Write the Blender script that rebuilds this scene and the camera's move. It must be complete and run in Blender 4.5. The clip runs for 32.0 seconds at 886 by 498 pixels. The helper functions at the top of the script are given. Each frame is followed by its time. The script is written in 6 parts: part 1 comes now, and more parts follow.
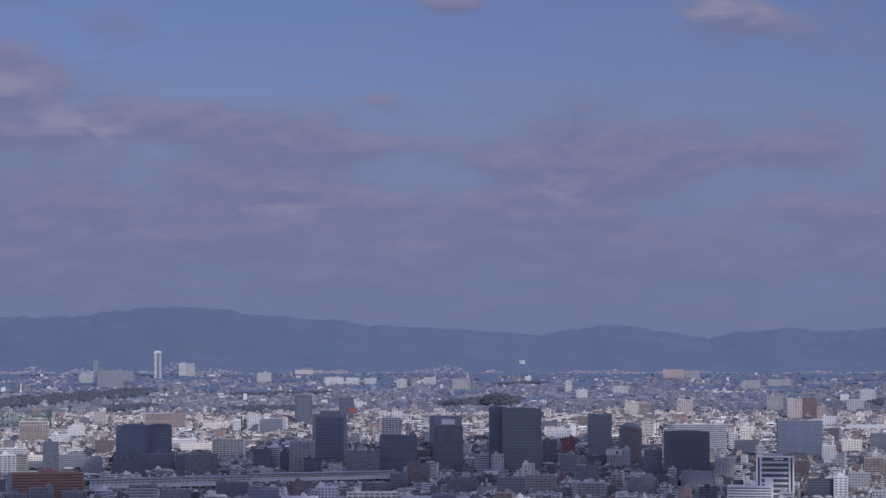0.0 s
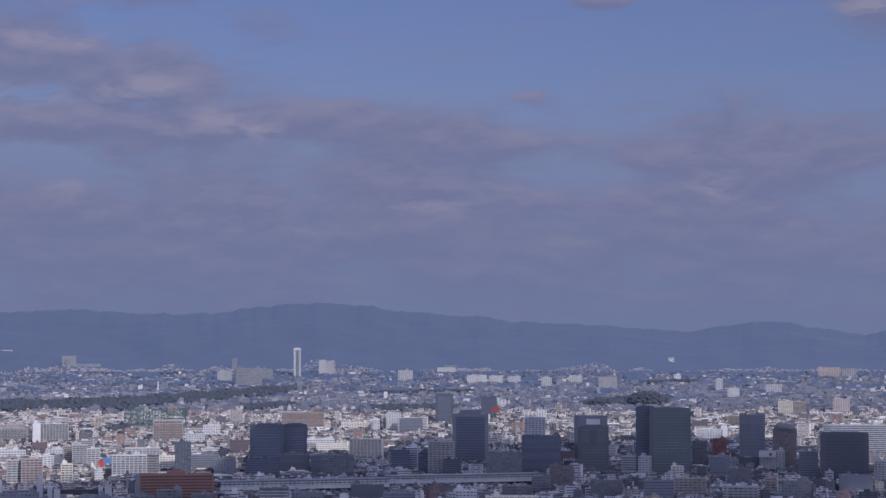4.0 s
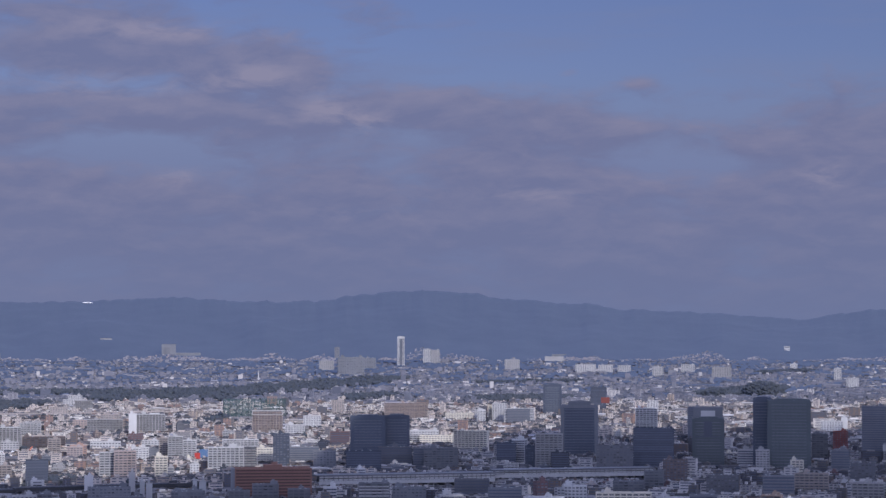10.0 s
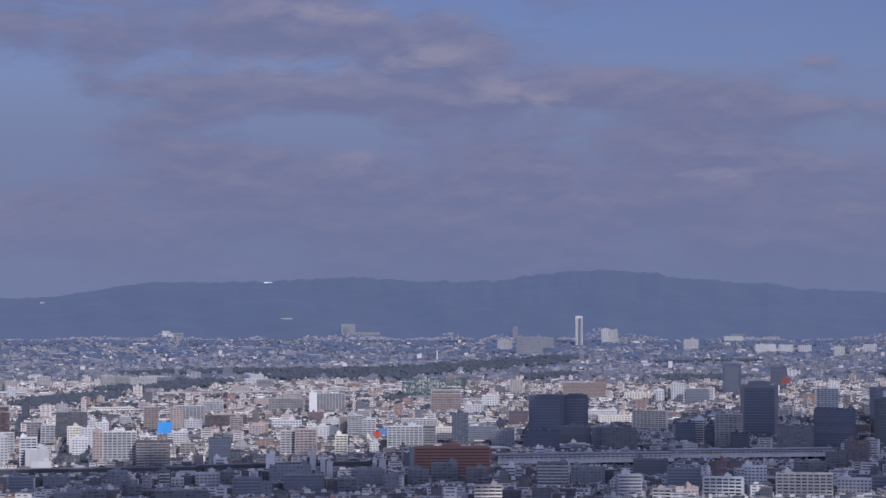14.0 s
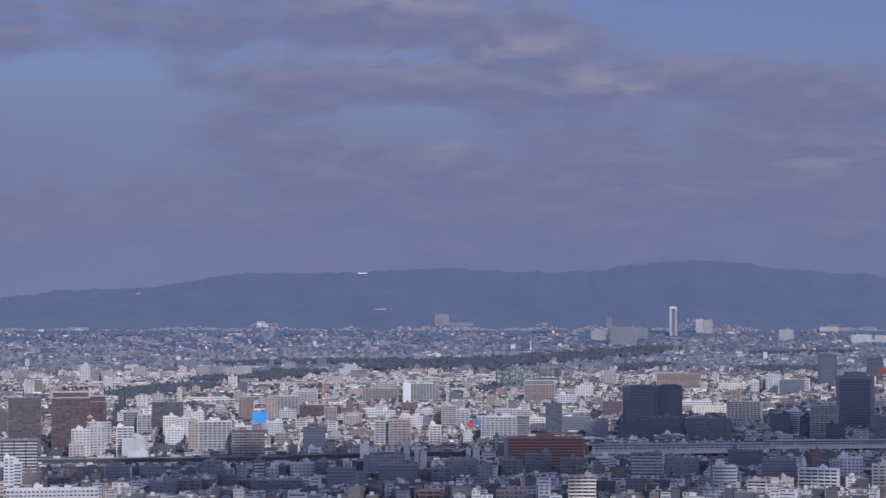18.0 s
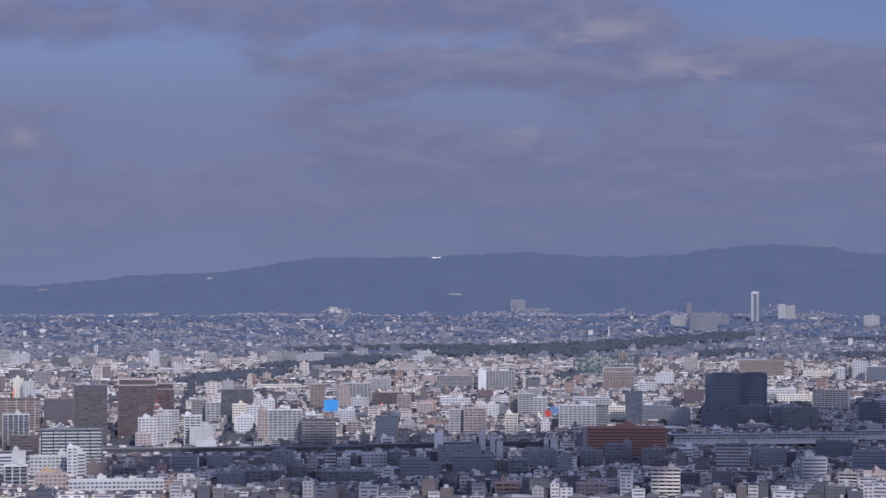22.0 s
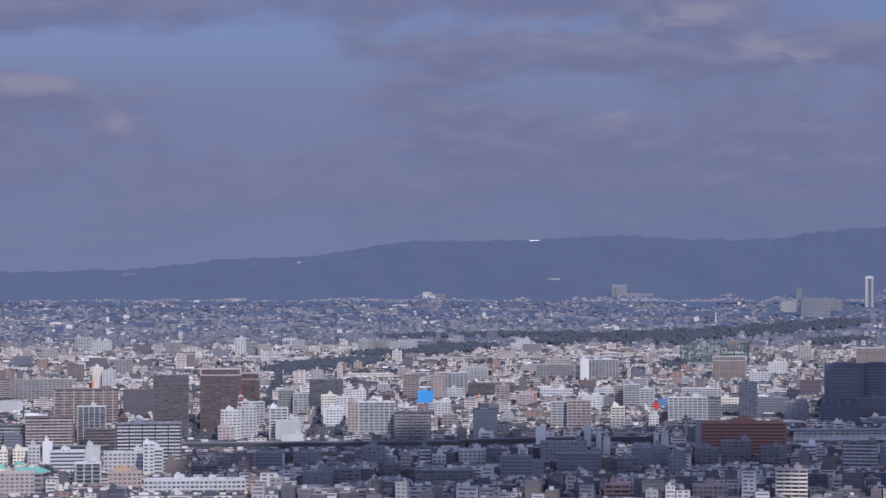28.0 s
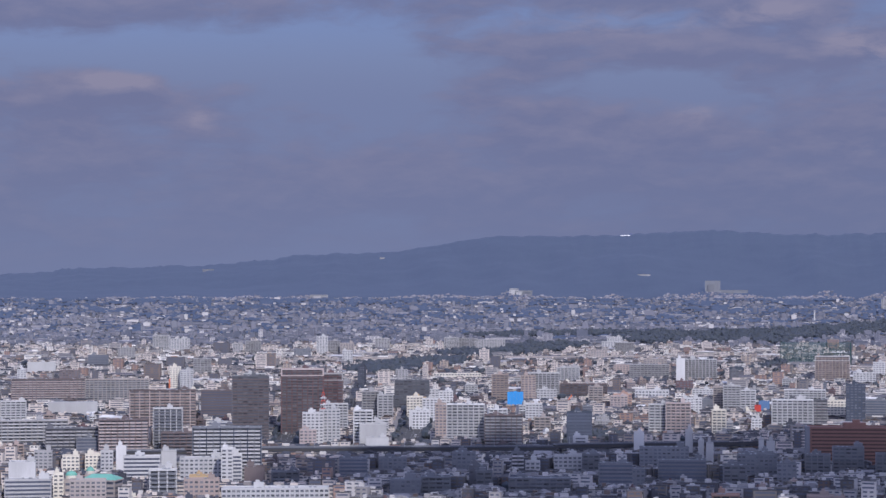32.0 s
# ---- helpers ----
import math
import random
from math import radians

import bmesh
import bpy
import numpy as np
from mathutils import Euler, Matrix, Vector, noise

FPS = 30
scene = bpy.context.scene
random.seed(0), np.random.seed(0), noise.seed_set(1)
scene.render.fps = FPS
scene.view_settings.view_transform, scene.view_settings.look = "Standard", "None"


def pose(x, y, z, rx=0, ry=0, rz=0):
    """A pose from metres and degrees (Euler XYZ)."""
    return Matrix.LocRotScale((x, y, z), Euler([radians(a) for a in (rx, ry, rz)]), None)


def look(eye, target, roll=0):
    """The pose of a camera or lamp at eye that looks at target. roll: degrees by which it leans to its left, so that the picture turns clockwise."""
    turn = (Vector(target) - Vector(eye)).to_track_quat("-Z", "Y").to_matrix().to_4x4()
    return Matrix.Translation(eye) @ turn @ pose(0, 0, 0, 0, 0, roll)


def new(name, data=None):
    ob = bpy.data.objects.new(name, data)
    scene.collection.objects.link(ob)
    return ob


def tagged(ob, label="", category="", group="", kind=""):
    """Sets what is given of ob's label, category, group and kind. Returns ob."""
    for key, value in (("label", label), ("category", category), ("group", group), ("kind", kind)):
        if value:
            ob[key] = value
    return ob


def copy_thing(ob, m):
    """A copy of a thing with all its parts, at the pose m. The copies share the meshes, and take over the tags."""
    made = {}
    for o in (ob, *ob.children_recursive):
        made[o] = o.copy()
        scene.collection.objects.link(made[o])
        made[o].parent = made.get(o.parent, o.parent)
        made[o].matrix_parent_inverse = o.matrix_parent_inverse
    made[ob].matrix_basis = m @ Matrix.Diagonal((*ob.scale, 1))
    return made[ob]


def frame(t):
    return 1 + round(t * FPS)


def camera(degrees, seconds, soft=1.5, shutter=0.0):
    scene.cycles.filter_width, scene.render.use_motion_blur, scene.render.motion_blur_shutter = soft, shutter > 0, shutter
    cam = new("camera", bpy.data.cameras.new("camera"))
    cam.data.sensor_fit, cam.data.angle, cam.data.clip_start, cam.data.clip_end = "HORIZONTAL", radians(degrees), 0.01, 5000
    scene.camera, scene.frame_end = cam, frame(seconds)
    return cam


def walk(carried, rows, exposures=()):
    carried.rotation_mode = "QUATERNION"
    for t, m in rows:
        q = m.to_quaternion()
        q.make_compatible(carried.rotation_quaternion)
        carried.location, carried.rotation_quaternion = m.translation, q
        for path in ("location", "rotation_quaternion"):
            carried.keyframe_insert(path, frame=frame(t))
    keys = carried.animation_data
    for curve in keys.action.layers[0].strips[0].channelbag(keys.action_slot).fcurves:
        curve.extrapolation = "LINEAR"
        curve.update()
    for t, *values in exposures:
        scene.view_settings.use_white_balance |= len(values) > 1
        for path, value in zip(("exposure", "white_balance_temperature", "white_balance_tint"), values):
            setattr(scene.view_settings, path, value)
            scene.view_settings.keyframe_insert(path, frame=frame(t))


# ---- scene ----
import itertools
import colorsys

EYE_HEIGHT = 170.0
cam = camera(22.74, 32.0, soft=1.5)
# seconds, yaw to the right, pitch, metres moved ahead along the view
ROWS = [
    (0.0, 10.142, 2.683, -208.5),
    (0.5, 9.709, 2.645, -194.6),
    (1.0, 9.315, 2.639, -181.5),
    (1.5, 8.879, 2.616, -168.9),
    (2.0, 8.382, 2.573, -156.2),
    (2.5, 7.653, 2.577, -143.6),
    (3.0, 6.998, 2.578, -131.4),
    (3.5, 6.526, 2.602, -116.7),
    (5.5, 5.946, 2.610, -64.0),
    (6.0, 5.842, 2.660, -49.5),
    (6.5, 5.729, 2.714, -37.6),
    (7.0, 5.584, 2.738, -27.8),
    (7.5, 5.412, 2.725, -20.3),
    (8.0, 5.103, 2.576, -13.2),
    (8.5, 4.833, 2.519, -7.7),
    (9.0, 4.413, 2.464, -3.0),
    (9.5, 3.871, 2.435, -0.3),
    (10.0, 3.447, 2.310, 1.0),
    (10.5, 2.988, 2.207, 1.0),
    (11.0, 2.387, 2.162, 0.8),
    (11.5, 1.860, 2.136, 0.3),
    (12.0, 1.297, 2.116, 0.4),
    (12.5, 0.669, 2.005, 0.1),
    (13.0, 0.000, 1.956, -0.3),
    (13.5, -0.495, 1.846, -0.9),
    (14.0, -1.180, 1.781, -1.1),
    (14.5, -1.686, 1.750, -1.3),
    (15.0, -2.136, 1.738, -1.6),
    (15.5, -2.422, 1.717, -1.4),
    (17.5, -3.318, 1.534, -2.0),
    (18.0, -3.613, 1.535, -2.5),
    (18.5, -4.045, 1.501, 0.3),
    (19.0, -4.284, 1.469, 6.0),
    (19.5, -4.477, 1.423, 15.0),
    (20.0, -4.674, 1.320, 23.6),
    (20.5, -4.840, 1.238, 33.4),
    (21.0, -5.022, 1.188, 44.8),
    (21.5, -5.340, 1.164, 57.8),
    (22.0, -5.545, 1.147, 71.5),
    (22.5, -5.836, 1.136, 85.0),
    (23.0, -5.983, 1.090, 98.8),
    (23.5, -6.165, 1.060, 111.7),
    (24.0, -6.328, 0.982, 123.5),
    (24.5, -6.554, 0.942, 134.3),
    (26.5, -7.110, 0.842, 180.8),
    (27.0, -7.413, 0.817, 191.8),
    (27.5, -7.670, 0.792, 203.9),
    (28.0, -7.951, 0.746, 216.2),
    (28.5, -8.308, 0.710, 228.6),
    (29.0, -8.575, 0.695, 241.2),
    (29.5, -8.842, 0.680, 253.7),
    (30.0, -9.110, 0.673, 266.5),
    (30.5, -9.449, 0.666, 279.3),
    (31.0, -9.597, 0.661, 292.3),
    (31.5, -9.797, 0.656, 305.4),
    (32.0, -10.025, 0.647, 318.8),
]
walk(cam, [(t, pose(m * math.sin(radians(yaw)), m * math.cos(radians(yaw)), EYE_HEIGHT, 90 + pitch, 0, -yaw))
           for t, yaw, pitch, m in ROWS], exposures=[(0.0, 0.05), (32.0, 0.05)])

# ---- light ----
SUN_FROM_RIGHT, SUN_HEIGHT = 150.0, 36.0      # degrees clockwise from the view's middle, degrees above the ground
sun_dir = Vector((math.sin(radians(SUN_FROM_RIGHT)) * math.cos(radians(SUN_HEIGHT)),
                  math.cos(radians(SUN_FROM_RIGHT)) * math.cos(radians(SUN_HEIGHT)), math.sin(radians(SUN_HEIGHT))))
sun = new("sun", bpy.data.lights.new("sun", "SUN"))
sun.data.energy, sun.data.angle, sun.data.color = 2.85, radians(0.6), (1.0, 0.945, 0.925)
sun.matrix_world = look(sun_dir * 3000, (0, 0, 0))


class Nodes:
    """Short hand for building a node tree."""

    def __init__(self, tree):
        self.tree = tree
        tree.nodes.clear()

    def add(self, kind, **values):
        node = self.tree.nodes.new(kind)
        for key, value in values.items():
            if key[0] == "_":
                self.put(node.inputs[int(key[1:])], value)
            elif key[:3] == "in_":
                self.put(node.inputs[key[3:].replace("_", " ")], value)
        if "operation" in values:
            node.operation = values["operation"]
        if "interpolation_type" in values:
            node.interpolation_type = values["interpolation_type"]
        return node

    def put(self, socket, value):
        if isinstance(value, bpy.types.NodeSocket):
            self.tree.links.new(value, socket)
        else:
            socket.default_value = value

    def math(self, how, a, b=0.0, c=0.0):
        return self.add("ShaderNodeMath", operation=how, _0=a, _1=b, _2=c).outputs[0]

    def mix(self, fac, a, b, how="MIX"):
        node = self.add("ShaderNodeMix")
        node.data_type, node.blend_type = "RGBA", how
        self.put(node.inputs[0], fac), self.put(node.inputs[6], a), self.put(node.inputs[7], b)
        return node.outputs[2]

    def noise(self, vector, scale, detail=3.0, rough=0.55):
        return self.add("ShaderNodeTexNoise", in_Vector=vector, in_Scale=scale, in_Detail=detail, in_Roughness=rough).outputs["Fac"]

    def step(self, value, lo, hi):
        if lo > hi:
            return self.math("SUBTRACT", 1.0, self.step(value, hi, lo))
        return self.add("ShaderNodeMapRange", interpolation_type="SMOOTHSTEP", _0=value, _1=lo, _2=hi).outputs[0]


def rgb(r, g, b):
    """Linear colour from 0..255 values."""
    f = lambda v: v / 255 / 12.92 if v < 10.3 else ((v / 255 + 0.055) / 1.055) ** 2.4
    return (f(r), f(g), f(b), 1.0)


def build_sky():
    world = bpy.data.worlds.new("sky")
    scene.world = world
    world.use_nodes = True
    n = Nodes(world.node_tree)
    way = n.add("ShaderNodeTexCoord").outputs["Generated"]
    part_ = n.add("ShaderNodeSeparateXYZ", _0=way)
    x, y, z = part_.outputs
    air = n.add("ShaderNodeTexSky")
    air.sky_type, air.sun_disc = "NISHITA", False
    air.sun_elevation, air.sun_rotation = radians(SUN_HEIGHT), radians(SUN_FROM_RIGHT)
    air.air_density, air.dust_density, air.ozone_density = 1.0, 1.2, 2.2
    sky = air.outputs[0]
    # clear sky, bluer than the hazy band over the hills
    clear = n.mix(1.0, sky, (SKY_TINT[0], SKY_TINT[1], SKY_TINT[2], 1), "MULTIPLY")
    # cloud layer: flattened billows; its density is read at the point itself and a little higher
    side = n.math("ARCTAN2", x, y)

    def density(lift):
        up = n.math("ADD", z, lift)
        flat = n.add("ShaderNodeCombineXYZ", _0=side, _1=n.math("MULTIPLY", up, 2.9), _2=0.0).outputs[0]
        warp = n.noise(flat, 20.0, 3.0)
        bent = n.add("ShaderNodeVectorMath", operation="ADD", _0=flat,
                     _1=n.add("ShaderNodeCombineXYZ", _0=n.math("MULTIPLY", warp, 0.03), _1=n.math("MULTIPLY", warp, 0.04), _2=0.0).outputs[0]).outputs[0]
        cover = n.math("MULTIPLY_ADD", n.noise(bent, 13.0, 8.0, 0.58), 1.1, -0.05)
        for az, el, wide, high, amount in CLOUDS:
            a = n.math("POWER", n.math("DIVIDE", n.math("SUBTRACT", side, radians(az)), radians(wide)), 2.0)
            b = n.math("POWER", n.math("DIVIDE", n.math("SUBTRACT", up, radians(el)), radians(high)), 2.0)
            bump = n.math("EXPONENT", n.math("MULTIPLY", n.math("ADD", a, b), -1.0))
            cover = n.math("MULTIPLY_ADD", bump, amount, cover)
        return cover, bent

    cover, bent = density(0.0)
    above, _ = density(radians(0.3))
    mask = n.step(cover, 0.4, 0.66)
    fleece = n.noise(bent, 42.0, 6.0, 0.62)
    # thick cloud whose top lies just above is lit, its base is grey
    slope = n.math("SUBTRACT", cover, above)
    glow = n.math("MULTIPLY_ADD", slope, 1.7, n.math("MULTIPLY_ADD", fleece, 0.9, -0.33))
    for az, el, wide, high in SUNLIT:
        a = n.math("POWER", n.math("DIVIDE", n.math("SUBTRACT", side, radians(az)), radians(wide)), 2.0)
        b = n.math("POWER", n.math("DIVIDE", n.math("SUBTRACT", z, radians(el)), radians(high)), 2.0)
        bump = n.math("EXPONENT", n.math("MULTIPLY", n.math("ADD", a, b), -1.0))
        glow = n.math("MULTIPLY_ADD", n.math("MULTIPLY", bump, n.step(fleece, 0.3, 0.62)), 0.8, glow)
    white = n.math("MINIMUM", n.math("MAXIMUM", glow, 0.0), 1.0)
    cloud = n.mix(white, (CLOUD_BASE[0], CLOUD_BASE[1], CLOUD_BASE[2], 1), (CLOUD_TOP[0], CLOUD_TOP[1], CLOUD_TOP[2], 1))
    # thin high veil in streaks over the blue
    veil = n.noise(n.add("ShaderNodeCombineXYZ", _0=side, _1=n.math("MULTIPLY", z, 7.0), _2=4.0).outputs[0], 9.0, 5.0, 0.6)
    thin = n.math("MAXIMUM", n.math("MULTIPLY", n.step(veil, 0.42, 0.75), 0.5), n.step(z, 0.125, 0.075))
    clear = n.mix(thin, clear, (VEIL[0], VEIL[1], VEIL[2], 1))
    both = n.mix(n.math("MULTIPLY", mask, 0.88), clear, cloud)
    haze = n.math("SUBTRACT", 1.0, n.step(z, -0.02, 0.085))
    low = n.mix(n.step(side, -0.02, -0.24), (HAZE[0], HAZE[1], HAZE[2], 1), (HAZE_WEST[0], HAZE_WEST[1], HAZE_WEST[2], 1))
    out = n.mix(n.math("MULTIPLY", haze, 0.95), both, low)
    # out of view, higher and sunward: sky and cloud brightened to lift the shade
    high = n.mix(n.math("MULTIPLY_ADD", mask, 0.35, 0.3), n.mix(1.0, sky, (1.05, 1.05, 1.35, 1), "MULTIPLY"), (9.2, 9.9, 15.4, 1))
    out = n.mix(n.math("MAXIMUM", n.step(z, 0.17, 0.5), n.step(y, 0.55, -0.35)), out, high)
    back = n.add("ShaderNodeBackground", in_Color=out, in_Strength=0.1)
    n.add("ShaderNodeOutputWorld", in_Surface=back.outputs[0])


SKY_TINT = (0.455, 0.44, 0.68)
CLOUD_BASE, CLOUD_TOP, HAZE, HAZE_WEST = (1.53, 1.69, 3.04), (2.55, 2.42, 3.55), (1.42, 1.75, 3.16), (1.62, 1.95, 3.42)
VEIL = (1.72, 2.1, 3.72)
# azimuth, elevation, half width, half height in degrees, how much denser
CLOUDS = [
    (-4.6, 7.4, 4.6, 1.2, 0.24), (-5.0, 5.9, 5.2, 0.35, 0.2), (-5.0, 4.85, 2.8, 0.35, -0.2), (-10.5, 7.4, 3.2, 0.7, 0.12),
    (-12.2, 5.0, 1.9, 1.2, -0.26), (-17.5, 5.5, 4.0, 0.5, -0.26), (-19.0, 6.8, 5.0, 0.5, 0.22), (2.6, 5.85, 4.0, 0.65, 0.24),
    (9.5, 5.3, 3.2, 0.4, 0.2), (13.5, 4.95, 2.6, 0.35, 0.2), (17.5, 5.25, 2.2, 0.4, 0.22), (10.6, 4.5, 1.8, 0.2, -0.14),
    (18.2, 4.2, 2.8, 0.4, -0.2), (10.0, 7.8, 9.5, 1.4, -0.34), (13.3, 4.1, 0.8, 0.4, 0.18), (17.6, 8.7, 1.2, 0.5, 0.5),
    (10.3, 9.0, 0.8, 0.3, 0.42), (6.75, 6.9, 0.4, 0.16, 0.26), (8.6, 6.55, 0.6, 0.2, 0.2), (-18.5, 4.85, 1.2, 0.35, 0.34),
    (-16.4, 3.9, 0.8, 0.3, 0.16), (-0.8, 7.2, 1.6, 0.9, 0.16), (0.0, 2.6, 40.0, 1.8, 0.22), (13.0, 4.4, 7.0, 0.7, 0.07), (-13.5, 3.3, 3.5, 1.0, -0.12),
]
# sunlit puffs: azimuth, elevation, half width, half height in degrees
SUNLIT = [
    (-5.0, 6.5, 2.8, 0.3), (-1.3, 6.8, 1.0, 0.35), (0.4, 6.0, 0.7, 0.4), (1.4, 5.6, 0.8, 0.3), (-3.5, 4.15, 0.45, 0.3),
    (1.2, 3.2, 0.9, 0.18), (13.3, 4.1, 0.6, 0.35), (17.6, 8.7, 1.0, 0.35), (-18.5, 4.95, 0.9, 0.26), (-16.3, 3.95, 0.5, 0.25),
    (-4.0, 7.9, 2.6, 0.25), (6.0, 3.7, 1.2, 0.2),
]
build_sky()


# ---- materials ----
MATS = {}


def material(name, colour, rough=0.75, metal=0.0, stain=0.25, grain=0.12, size=1.0, vary=0.06, bump=0.0, island=(), streak=False):
    """A weathered surface: base colour, blotches several metres wide, fine grain, a little change from object to object."""
    if name in MATS:
        return MATS[name]
    mat = MATS[name] = bpy.data.materials.new(name)
    mat.use_nodes = True
    n = Nodes(mat.node_tree)
    where = n.add("ShaderNodeNewGeometry").outputs["Position"]
    if streak:
        where = n.add("ShaderNodeVectorMath", operation="MULTIPLY", _0=where, _1=(1.0, 1.0, 0.22)).outputs[0]
    blotch = n.noise(where, 0.09 / size, 3.0)
    fine = n.noise(where, 0.9 / size, 4.0, 0.65)
    if island:
        chance = n.add("ShaderNodeNewGeometry").outputs["Random Per Island"]
        ramp = n.add("ShaderNodeValToRGB", _0=chance)
        ramp.color_ramp.interpolation = "CONSTANT"
        for i, c in enumerate(island):
            e = ramp.color_ramp.elements[i] if i < 2 else ramp.color_ramp.elements.new(0.5)
            e.position = i / len(island)
            e.color = c
        base = ramp.outputs[0]
    else:
        base = n.add("ShaderNodeRGB").outputs[0]
        base.default_value = colour
        chance = n.add("ShaderNodeObjectInfo").outputs["Random"]
    shift = n.math("MULTIPLY_ADD", chance, 2 * vary, 1.0 - vary)
    dark = n.math("MULTIPLY", n.math("MULTIPLY_ADD", blotch, -stain, 1.0 + stain * 0.45),
                  n.math("MULTIPLY_ADD", fine, -grain, 1.0 + grain * 0.5))
    value = n.math("MULTIPLY", shift, dark)
    grey = n.add("ShaderNodeCombineXYZ", _0=value, _1=value, _2=value).outputs[0]
    bsdf = n.add("ShaderNodeBsdfPrincipled", in_Base_Color=n.mix(1.0, base, grey, "MULTIPLY"), in_Metallic=metal,
                 in_Roughness=n.math("MULTIPLY_ADD", fine, 0.2, rough - 0.1))
    if bump:
        b = n.add("ShaderNodeBump", in_Strength=bump, in_Height=fine, in_Distance=0.4 * size)
        n.put(bsdf.inputs["Normal"], b.outputs[0])
    n.add("ShaderNodeOutputMaterial", in_Surface=bsdf.outputs[0])
    return mat


PAINT = {
    "white": ("white painted", (189, 190, 193)), "cream": ("cream", (206, 201, 190)), "beige": ("beige tiled", (158, 151, 149)),
    "grey": ("grey concrete", (150, 150, 153)), "lightgrey": ("light grey", (172, 173, 176)), "darkgrey": ("dark grey", (98, 100, 108)),
    "brown": ("grey-brown tiled", (104, 95, 98)), "redbrown": ("red-brown tiled", (104, 84, 88)), "tan": ("tan tiled", (154, 141, 137)),
    "pink": ("pinkish tiled", (170, 158, 157)), "bluegrey": ("blue-grey", (112, 116, 125)), "navy": ("dark blue", (67, 75, 91)),
    "charcoal": ("charcoal", (64, 68, 80)), "teal": ("grey-green", (72, 80, 87)), "ochre": ("ochre", (182, 158, 124)), "coral": ("salmon tiled", (166, 138, 128)), "red": ("dull red", (122, 66, 62)), "signal": ("bright red", (176, 62, 56)),
}


def paint(name):
    return material("paint_" + name, rgb(*PAINT[name][1]), 0.78, streak=True, vary=0.12, stain=0.42, grain=0.2)


def glass(name="dark_glass", colour=(84, 90, 106), rough=0.35):
    return material(name, rgb(*colour), rough, 0.3, stain=0.3, grain=0.2, size=0.6, vary=0.15)


# flats: mostly dark panes, some with pale blinds drawn
HOME_GLASS = material("home_windows", rgb(84, 90, 106), 0.4, 0.15, stain=0.3, grain=0.2, size=0.6, vary=0.2, island=[rgb(*c) for c in ((98, 102, 112), (80, 84, 94), (70, 74, 84), (112, 114, 122), (88, 92, 104), (150, 149, 149), (92, 96, 106), (124, 121, 121))])
GLASS, BLUE_GLASS = glass(), glass("blue_glass", (84, 100, 134), 0.2)
ROOF = material("roof_felt", rgb(126, 128, 130), 0.9, vary=0.2)
STEEL = material("galvanised_steel", rgb(150, 155, 162), 0.45, 0.6)
CONCRETE = material("viaduct_concrete", rgb(138, 138, 140), 0.85, streak=True)


